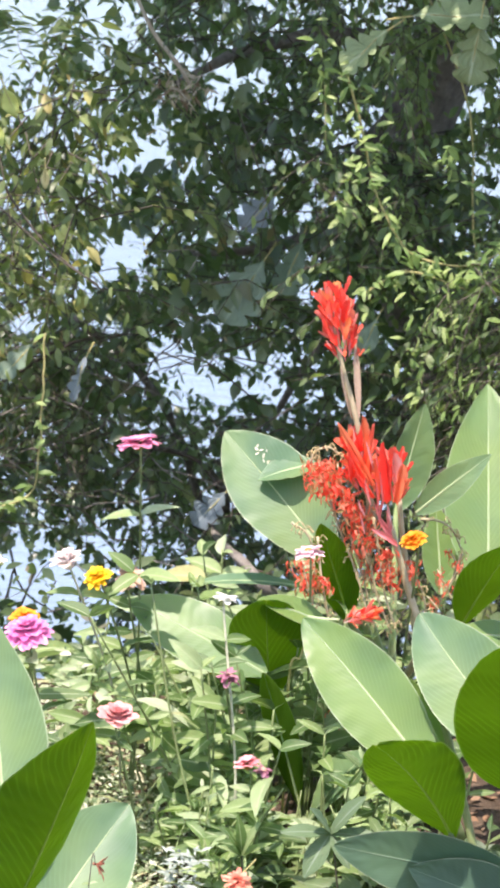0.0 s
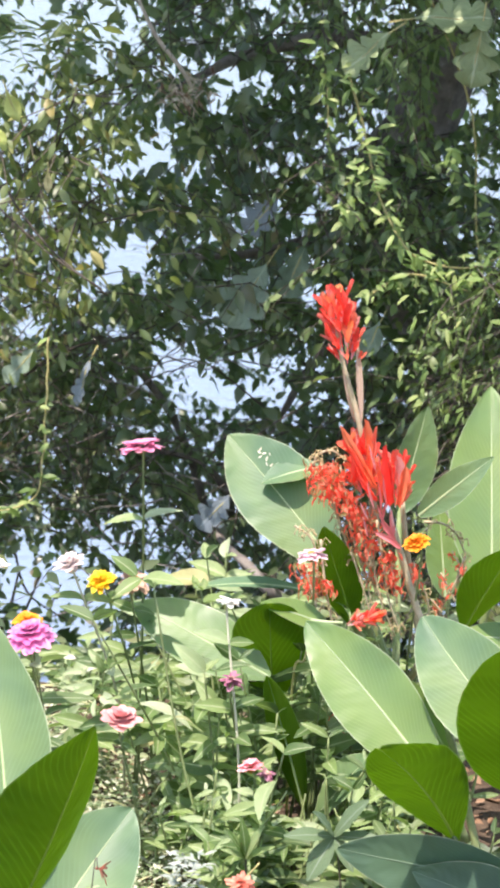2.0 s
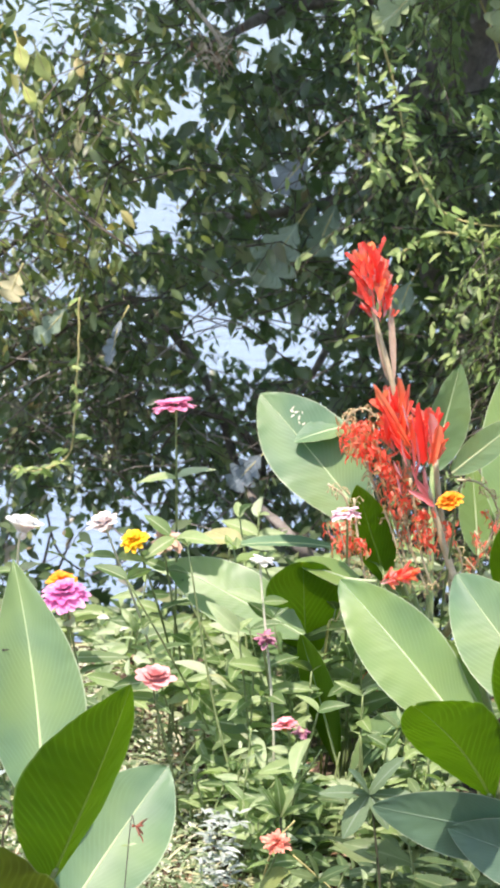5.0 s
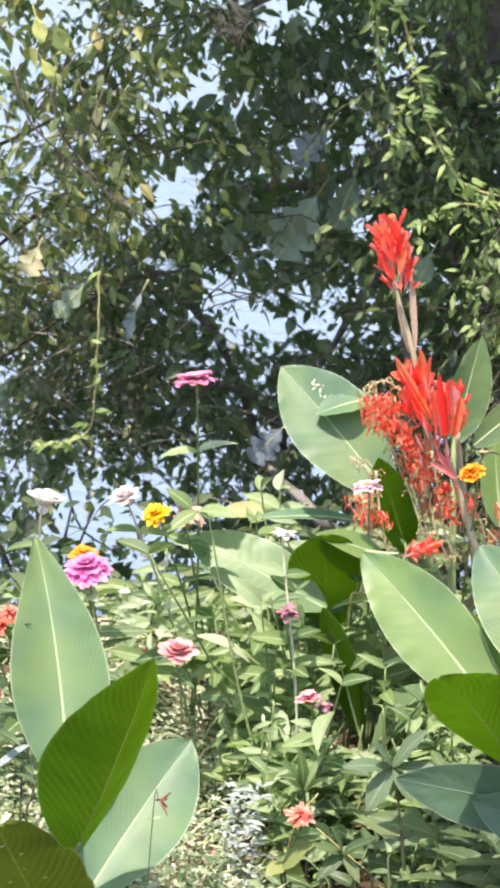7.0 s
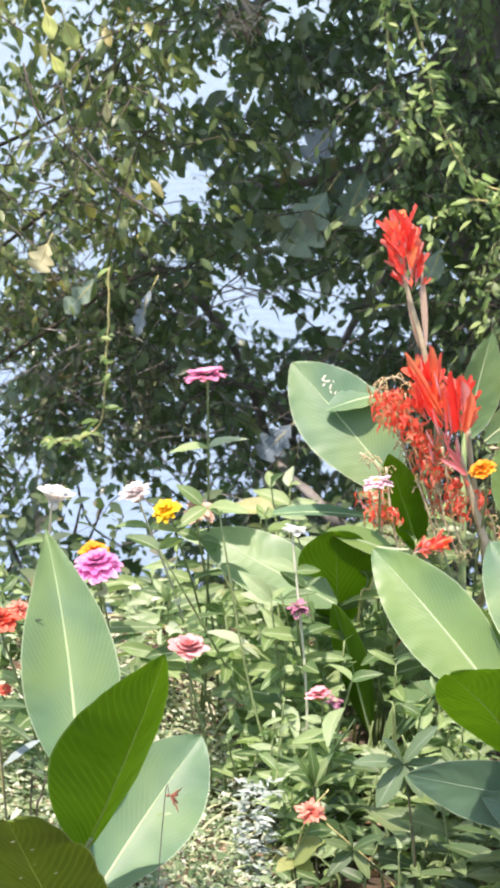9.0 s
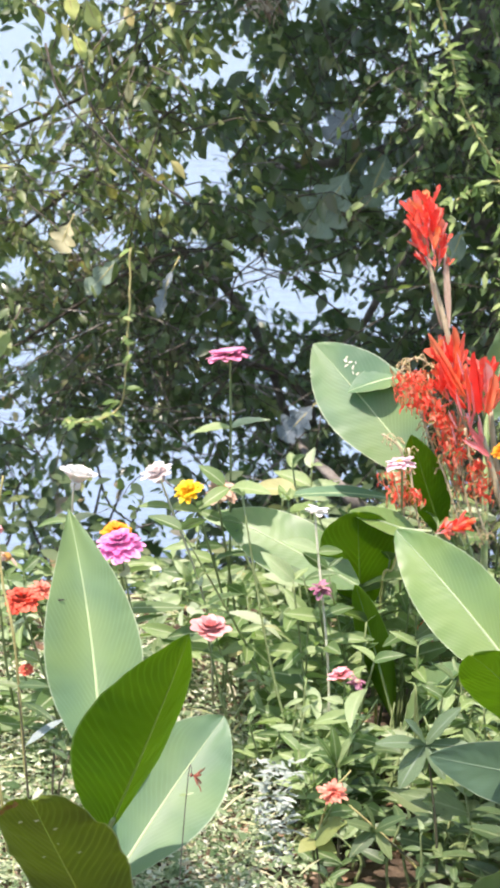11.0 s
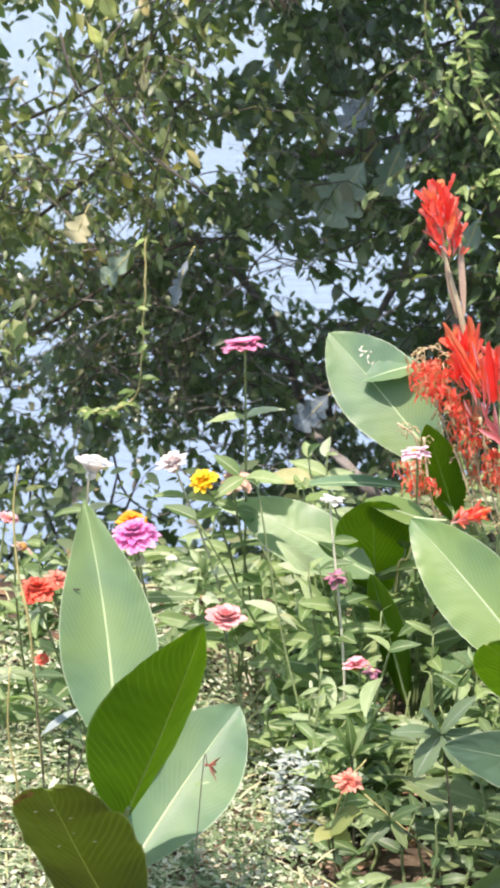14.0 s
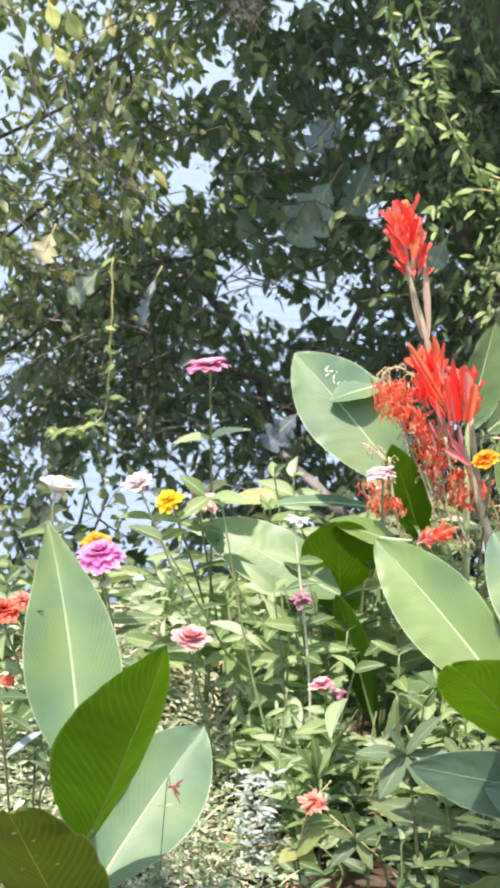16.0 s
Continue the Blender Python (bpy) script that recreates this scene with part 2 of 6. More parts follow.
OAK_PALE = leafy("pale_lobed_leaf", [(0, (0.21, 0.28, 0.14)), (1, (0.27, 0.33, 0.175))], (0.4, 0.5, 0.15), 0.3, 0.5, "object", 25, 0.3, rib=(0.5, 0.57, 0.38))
OAK_GREY = leafy("grey_lobed_leaf", [(0, (0.16, 0.20, 0.23)), (1, (0.22, 0.26, 0.295))], (0.3, 0.35, 0.3), 0.2, 0.5, "object", 25, 0.3, rib=(0.30, 0.35, 0.37))
LIME = leafy("lime_leaf", [(0, (0.40, 0.46, 0.13)), (1, (0.50, 0.55, 0.20))], (0.6, 0.65, 0.12), 0.4, 0.5, "object", 8)
YELLOWED = leafy("yellowed_leaf", [(0, (0.52, 0.43, 0.13)), (1, (0.72, 0.66, 0.40))], (0.6, 0.5, 0.15), 0.35, 0.6, "object", 25)
BARK = plain("bark", [(0.3, (0.12, 0.10, 0.09)), (0.6, (0.27, 0.24, 0.215)), (0.75, (0.42, 0.38, 0.34))], 0.9, 22, 0.9, 0.02, 0.2)
TWIG = plain("twig", [(0.3, (0.05, 0.042, 0.034)), (0.7, (0.12, 0.10, 0.08))], 0.85, 40)
GREY_TWIG = plain("grey_twig", [(0.3, (0.13, 0.115, 0.10)), (0.7, (0.27, 0.245, 0.22))], 0.85, 40)
PALE_TWIG = plain("pale_twig", [(0.3, (0.40, 0.34, 0.27)), (0.7, (0.60, 0.53, 0.44))], 0.85, 40)
VINE_STEM = plain("vine_stem", [(0.3, (0.28, 0.26, 0.10)), (0.7, (0.48, 0.42, 0.18))], 0.7, 40)
SOIL = plain("soil", [(0.3, (0.045, 0.032, 0.022)), (0.55, (0.11, 0.08, 0.055)), (0.75, (0.22, 0.16, 0.11))], 0.95, 14, 1.0, 0.03, 0.15)
DRY_TAN = leafy("tan_dead_leaf", [(0, (0.15, 0.08, 0.06)), (0.3, (0.36, 0.30, 0.20)), (1, (0.56, 0.50, 0.38))], (0.4, 0.35, 0.2), 0.25, 0.8, "island", 40)
LITTER = leafy("dead_leaf", [(0, (0.16, 0.09, 0.05)), (0.6, (0.28, 0.17, 0.10)), (1, (0.40, 0.29, 0.20))], (0.3, 0.2, 0.1), 0.15, 0.8, "island", 40)


def petal_mat(name, a, b, share=0.3):
    return leafy(name, [(0, a), (1, b)], b, share, 0.6, "object", 7, 0.2)


PINK = petal_mat("pink_petal", (0.78, 0.27, 0.47), (0.86, 0.42, 0.60), 0.38)
MAGENTA = petal_mat("magenta_petal", (0.74, 0.18, 0.48), (0.88, 0.42, 0.68), 0.38)
SALMON = petal_mat("salmon_petal", (0.72, 0.31, 0.32), (0.83, 0.46, 0.46))
CORAL = petal_mat("coral_petal", (0.70, 0.09, 0.05), (0.80, 0.20, 0.13))
ROSE = petal_mat("rose_petal", (0.84, 0.30, 0.36), (0.92, 0.50, 0.54))
YELLOW = petal_mat("yellow_petal", (0.83, 0.46, 0.01), (0.88, 0.62, 0.03))
ORANGE = petal_mat("orange_petal", (0.86, 0.27, 0.01), (0.90, 0.42, 0.04))
WHITE = petal_mat("white_petal", (0.90, 0.90, 0.87), (0.94, 0.94, 0.92), 0.48)
BLUSH = petal_mat("blush_petal", (0.72, 0.58, 0.58), (0.92, 0.89, 0.86), 0.42)
SALMON_RED = petal_mat("salmon_red_petal", (0.72, 0.18, 0.13), (0.84, 0.38, 0.28))
PALEPINK = petal_mat("pale_pink_petal", (0.74, 0.44, 0.54), (0.80, 0.62, 0.66))
PURPLE = petal_mat("faded_purple_petal", (0.30, 0.09, 0.17), (0.46, 0.24, 0.31))
TAN = petal_mat("faded_petal", (0.46, 0.28, 0.20), (0.64, 0.45, 0.36))
DRYRED = petal_mat("dry_red_petal", (0.22, 0.06, 0.04), (0.38, 0.14, 0.09))
CENTER = plain("flower_center", [(0.3, (0.20, 0.07, 0.03)), (0.7, (0.55, 0.32, 0.06))], 0.8, 300)


# ---- helpers for building ----
def origin(ob):
    while ob.parent:
        ob = ob.parent
    return ob.location


def smooth(me):
    me.polygons.foreach_set("use_smooth", [True] * len(me.polygons))


def part(name, bm, mat, parent, label=""):
    me = bpy.data.meshes.new(name)
    bmesh.ops.translate(bm, verts=bm.verts, vec=-origin(parent))
    bm.to_mesh(me); bm.free()
    smooth(me)
    me.materials.append(mat)
    ob = new(name, me)
    ob.parent = parent
    if label:
        ob["label"] = label
    return ob


def piece(name, me, parent, m):
    ob = new(name, me)
    ob.parent = parent
    ob.matrix_basis = Matrix.Translation(-origin(parent)) @ m
    return ob


def thing(name, at, label, category, group="", kind=""):
    e = new(name)
    e.location = at
    e.empty_display_size = 0.05
    return tagged(e, label, category, group, kind)


def frame_of(base, along, up, scale=(1, 1, 1)):
    """A pose at base whose Y runs along and whose Z leans towards up."""
    y = Vector(along).normalized()
    x = y.cross(Vector(up))
    if x.length < 1e-4:
        x = y.cross(Vector((0.31, 0.2, 0.93)))
    x.normalize()
    z = x.cross(y)
    m = Matrix((x, y, z)).transposed().to_4x4()
    return Matrix.Translation(base) @ m @ Matrix.Diagonal((*scale, 1))


def bez(pts, n):
    """n + 1 points on a smooth line through pts."""
    pts = [Vector(p) for p in pts]
    if len(pts) == 2:
        return [pts[0].lerp(pts[1], i / n) for i in range(n + 1)]
    ext = [2 * pts[0] - pts[1]] + pts + [2 * pts[-1] - pts[-2]]
    out = []
    for i in range(n + 1):
        s = i / n * (len(pts) - 1)
        k = min(int(s), len(pts) - 2)
        t = s - k
        a, b, c, d = ext[k:k + 4]
        out.append(0.5 * ((2 * b) + (c - a) * t + (2 * a - 5 * b + 4 * c - d) * t * t + (3 * b - a - 3 * c + d) * t ** 3))
    return out


def tube(bm, pts, radii, sides=7, rough=0.0):
    prev, ref = None, Vector((0.3, 0.9, 0.1))
    n = len(pts)
    for i, p in enumerate(pts):
        t = (pts[min(i + 1, n - 1)] - pts[max(i - 1, 0)]).normalized()
        u = t.cross(ref).normalized(); v = t.cross(u)
        r = radii[0] + (radii[1] - radii[0]) * i / (n - 1)
        ring = []
        for k in range(sides):
            a = 2 * math.pi * k / sides
            q = u * math.cos(a) + v * math.sin(a)
            rr = r * (1 + rough * noise.noise(Vector((p.x * 9 + q.x * 2, p.y * 9 + q.y * 2, p.z * 9 + q.z * 2))))
            ring.append(bm.verts.new(p + q * rr))
        if prev:
            for k in range(sides):
                bm.faces.new((prev[k], prev[(k + 1) % sides], ring[(k + 1) % sides], ring[k]))
        else:
            bm.faces.new(ring[::-1])
        prev = ring
    bm.faces.new(prev)
    return bm


def stem(pts, r0, r1, n=14, sides=7, rough=0.0):
    return tube(bmesh.new(), bez(pts, n), (r0, r1), sides, rough)


# blade meshes, unit length along Y, lying in XY, faces towards +Z
def blade_mesh(name, mat, profile, fold=0.15, droop=0.15, nv=6, nu=4, tip_curl=0.0, ripple=0.0, seed=0):
    rnd = random.Random(seed)
    me = bpy.data.meshes.new(name)
    verts, faces = [], []
    for j in range(nv + 1):
        v = j / nv
        w = profile(v)
        for i in range(nu + 1):
            u = 2 * i / nu - 1
            z = fold * abs(u) * w - droop * v * v + tip_curl * v ** 4 + ripple * rnd.uniform(-1, 1) * abs(u)
            verts.append((u * w, v - 0.25 * droop * v * v, z))
    for j in range(nv):
        for i in range(nu):
            a = j * (nu + 1) + i
            faces.append((a, a + 1, a + nu + 2, a + nu + 1))
    me.from_pydata(verts, [], faces)
    uv = me.uv_layers.new(name="uv")
    for lp in me.loops:
        j, i = divmod(lp.vertex_index, nu + 1)
        uv.data[lp.index].uv = (2 * i / nu - 1, j / nv)
    smooth(me)
    me.materials.append(mat)
    return me


def ovate(w):
    return lambda v: w * (math.sin(math.pi * min(1, v * 0.97 + 0.02) ** 0.72) ** 0.9 + 0.02)


def lance(w):
    return lambda v: w * (math.sin(math.pi * (v * 0.96 + 0.03)) ** 0.8 + 0.03)


def spoon(w):
    return lambda v: w * (0.35 + 0.65 * math.sin(math.pi * min(1.0, 0.08 + v * 0.80)) ** 1.0) * (1 if v < 0.95 else 0.6)


def blades(name, mat, items, parent=None, shape=((0.0, 0.05), (0.22, 0.40), (0.5, 0.5), (0.78, 0.28), (1.0, 0.0)), fold=0.25, sag=0.22):
    """One mesh of many leaf blades. items: (base, direction, normal, length, width) arrays."""
    base, d, nrm, ln, wd = [np.asarray(a, float) for a in items]
    d = d / np.linalg.norm(d, axis=1, keepdims=True)
    x = np.cross(d, nrm); x /= np.linalg.norm(x, axis=1, keepdims=True) + 1e-9
    z = np.cross(x, d)
    V = []
    k = 0
    for v, w in shape[:-1]:
        for u in (-1, 0, 1):
            V.append(base + d * (ln * v)[:, None] + x * (wd * w * u)[:, None] + z * (wd * w * fold * abs(u) - ln * sag * v * v)[:, None])
    V.append(base + d * (ln)[:, None] - z * (ln * sag)[:, None])
    m = len(V)
    V = np.stack(V, 1).reshape(-1, 3)
    fs = []
    rows = len(shape) - 1
    for r in range(rows - 1):
        a = r * 3
        fs += [(a, a + 1, a + 4, a + 3), (a + 1, a + 2, a + 5, a + 4)]
    a = (rows - 1) * 3
    tri = [(a, a + 1, m - 1), (a + 1, a + 2, m - 1)]
    faces = []
    for i in range(len(base)):
        o = i * m
        faces += [tuple(o + q for q in f) for f in fs] + [tuple(o + q for q in f) for f in tri]
    if parent:
        V = V - np.array(origin(parent))
    me = bpy.data.meshes.new(name)
    me.from_pydata(V.tolist(), [], faces)
    smooth(me)
    me.materials.append(mat)
    ob = new(name, me)
    if parent:
        ob.parent = parent
    return ob


# ---- ground and water ----
def ground_z(x, y):
    s = min(1.0, max(0.0, (y - 4.9) / 3.6))
    z = -2.2 * s * s * (3 - 2 * s)
    if y > 8.5:
        z -= 0.15 * min(y - 8.5, 12)
    return 0.12 + z + 0.03 * noise.noise(Vector((x * 1.7, y * 1.7, 0))) + 0.012 * noise.noise(Vector((x * 7, y * 7, 3)))


def build_ground():
    xs = sorted({*[round(-2 + 0.08 * i, 3) for i in range(51)], *[-2 - 1.35 ** i for i in range(1, 17)], *[2 + 1.35 ** i for i in range(1, 17)]})
    ys = sorted({*[round(2 + 0.08 * i, 3) for i in range(90)], *[2 - 1.35 ** i for i in range(1, 17)], *[9.2 + 1.4 ** i for i in range(1, 20)]})
    me = bpy.data.meshes.new("ground")
    verts = [(x, y, ground_z(x, y)) for y in ys for x in xs]
    n = len(xs)
    faces = [(j * n + i, j * n + i + 1, j * n + n + i + 1, j * n + n + i) for j in range(len(ys) - 1) for i in range(n - 1)]
    me.from_pydata(verts, [], faces)
    smooth(me)
    me.materials.append(SOIL)
    tagged(new("ground", me), "brown garden soil with leaf litter sloping to the lake", "ground", kind="structure")


build_ground()


def build_water():
    m, nt, bsdf, out = material("lake_water")
    tc = nt.nodes.new("ShaderNodeTexCoord")
    mp = nt.nodes.new("ShaderNodeMapping")
    mp.inputs["Scale"].default_value = (0.5, 1.6, 1)
    nt.links.new(tc.outputs["Object"], mp.inputs[0])
    w1 = node(nt, "ShaderNodeTexNoise", Scale=2.2, Detail=5.0, Roughness=0.6)
    nt.links.new(mp.outputs[0], w1.inputs["Vector"])
    bp = node(nt, "ShaderNodeBump", Strength=0.6, Distance=0.12)
    nt.links.new(w1.outputs["Fac"], bp.inputs["Height"])
    nt.links.new(bp.outputs[0], bsdf.inputs["Normal"])
    bsdf.inputs["Base Color"].default_value = (0.19, 0.25, 0.335, 1)
    bsdf.inputs["Roughness"].default_value = 0.12
    bsdf.inputs["IOR"].default_value = 1.33
    me = bpy.data.meshes.new("water")
    me.from_pydata([(-1500, 6.5, -1.45), (1500, 6.5, -1.45), (1500, 3000, -1.45), (-1500, 3000, -1.45)], [], [(0, 1, 2, 3)])
    me.materials.append(m)
    tagged(new("water", me), "pale blue rippled lake water in bright daylight", "water", kind="structure")


build_water()


# ---- trees behind the bed ----
# openings in the crowns, placed to fit the camera's view: centre and half size, at 6 m from the path
OPENINGS = [
    ((0.415, 6.000, 1.385), 0.05, 0.11),
    ((-0.655, 6.000, 1.470), 0.06, 0.05), ((-0.437, 6.000, 1.510), 0.05, 0.04), ((-0.710, 6.000, 1.400), 0.045, 0.045), ((-0.488, 6.000, 1.430), 0.05, 0.025), ((-0.205, 6.000, 1.180), 0.028, 0.035), ((-0.160, 6.000, 1.325), 0.035, 0.04), ((-0.124, 6.000, 1.394), 0.075, 0.03), ((-0.061, 6.000, 1.367), 0.03, 0.03),
    ((-0.322, 6.000, 1.206), 0.06, 0.05), ((-0.262, 6.000, 1.154), 0.03, 0.025), ((-0.395, 6.000, 0.953), 0.06, 0.06), ((-0.271, 6.000, 0.653), 0.085, 0.068), ((-0.155, 6.000, 0.582), 0.06, 0.04),
    ((-0.012, 6.000, 0.585), 0.08, 0.032), ((-0.071, 6.000, 0.671), 0.04, 0.025), ((0.290, 6.000, 0.785), 0.06, 0.06), ((-0.645, 6.000, 0.761), 0.05, 0.04), ((-0.619, 6.000, 0.125), 0.10, 0.07), ((-0.516, 6.000, 0.005), 0.10, 0.09),
    ((-0.906, 6.000, 1.205), 0.05, 0.07), ((-0.870, 6.000, 0.444), 0.05, 0.03), ((-0.903, 6.000, 0.295), 0.06, 0.035), ((-0.144, 6.000, 0.583), 0.05, 0.04),
    ((-0.629, 6.000, 0.025), 0.10, 0.08), ((-0.942, 6.000, -0.025), 0.07, 0.06), ((-0.020, 6.000, 0.229), 0.04, 0.05), ((0.541, 6.000, 1.141), 0.03, 0.06), ((-0.428, 6.000, 0.205), 0.05, 0.03),
    ((-0.824, 6.000, 1.290), 0.061, 0.055), ((-0.355, 6.000, 1.186), 0.065, 0.035), ((-0.450, 6.000, 0.891), 0.032, 0.032), ((-0.885, 6.000, 0.688), 0.044, 0.058), ((-0.068, 6.000, 1.158), 0.020, 0.020), ((-0.731, 6.000, 1.060), 0.020, 0.017),
    ((0.323, 6.000, 0.963), 0.029, 0.023), ((0.231, 6.000, 0.846), 0.023, 0.020), ((0.075, 6.000, 0.859), 0.044, 0.035), ((0.390, 6.000, 0.675), 0.020, 0.023),
    ((-0.236, 6.000, 0.599), 0.044, 0.038), ((-0.623, 6.000, 1.555), 0.094, 0.038), ((-0.670, 6.000, 1.419), 0.035, 0.049),
]


THIN = [((-0.809, 6.000, 1.122), 0.22, 0.28), ((-0.573, 6.000, 1.413), 0.30, 0.22), ((-0.619, 6.000, 0.079), 0.30, 0.16), ((-0.013, 6.000, 0.673), 0.25, 0.12)]


def open_here(p):
    k = 6.0 / p[1]
    x, z = 0.045 + (p[0] - 0.045) * k, 1.6 + (p[2] - 1.6) * k
    return min(((x - c[0]) / a) ** 2 + ((z - c[2]) / b) ** 2 for c, a, b in OPENINGS)


def thin_here(p):
    k = 6.0 / p[1]
    x, z = 0.045 + (p[0] - 0.045) * k, 1.6 + (p[2] - 1.6) * k
    return min(((x - c[0]) / a) ** 2 + ((z - c[2]) / b) ** 2 for c, a, b in THIN) < 1


# sightlines into the bed kept free of leaves to fit the camera's view: centre and half size, at 4 m from the path
CLEAR = [((-0.244, 0.272), 0.073, 0.087), ((-0.169, 0.051), 0.092, 0.089), ((-0.202, -0.052), 0.165, 0.058), ((0.061, 0.308), 0.019, 0.053), ((0.117, 0.257), 0.044, 0.034), ((-0.101, 0.111), 0.031, 0.046), ((0.078, -0.024), 0.058, 0.034)]


def clear_here(p):
    k = 4.0 / p[1]
    x, z = 0.045 + (p[0] - 0.045) * k, 1.6 + (p[2] - 1.6) * k
    return min(((x - c[0]) / a) ** 2 + ((z - c[1]) / b) ** 2 for c, a, b in CLEAR) < 1


def sprays(rnd, count, box, size, droop, per=9, keep=lambda p: True, open_keep=0.10, slim=0.48, spread=0.9, clump=0.35):
    """Leafy twigs in a box: twig lines and the leaves along them."""
    leaves, twigs = [[], [], [], [], []], []
    (x0, x1), (y0, y1), (z0, z1) = box
    made = 0
    while made < count:
        p = Vector((rnd.uniform(x0, x1), rnd.uniform(y0, y1), rnd.uniform(z0, z1)))
        made += 1
        if (thin_here(p) and rnd.random() < 0.38) or not keep(p) or (clump and noise.noise(p * 4.2) < clump - 0.45):
            continue
        d = Vector((rnd.gauss(0, 1), rnd.gauss(-0.4, 0.7), rnd.gauss(-droop, 0.5))).normalized()
        ln = rnd.uniform(0.16, 0.34)
        pts = [p, p + d * ln * 0.5 + Vector((0, 0, 0.012)), p + d * ln + Vector((0, 0, -0.03))]
        any_leaf = False
        for i in range(per):
            f = (i + 0.5) / per
            q = bez(pts, 8)[int(f * 8)]
            o = open_here(q)
            if o < 1 and rnd.random() > open_keep:
                continue
            side = 1 if i % 2 else -1
            lat = d.cross(Vector((0, 0, 1))).normalized()
            ld = (d * 0.6 + lat * side * spread + Vector((rnd.gauss(0, .25), rnd.gauss(0, .25), rnd.gauss(-0.7, .4)))).normalized()
            nr = Vector((rnd.gauss(0, .7), rnd.gauss(-0.3, .7), 0.7)).normalized()
            s = size * rnd.choice((rnd.uniform(0.3, 0.8), rnd.uniform(0.5, 1.0), rnd.uniform(0.8, 1.4))) * (1.5 if rnd.random() < 0.02 else 1)
            for arr, val in zip(leaves, (q, ld, nr, s, s * slim * rnd.uniform(0.8, 1.15))):
                arr.append(tuple(val) if isinstance(val, Vector) else val)
            any_leaf = True
        if any_leaf and min(open_here(q) for q in bez(pts, 4)) > 1.25:
            twigs.append((pts, 0.0022))
    return leaves, twigs


def twig_part(name, twigs, mat, parent):
    bm = bmesh.new()
    for pts, r in twigs:
        tube(bm, [Vector(q) for q in pts], (r, r * 0.45), 4)
    return tagged(part(name, bm, mat, parent), kind="stuff")


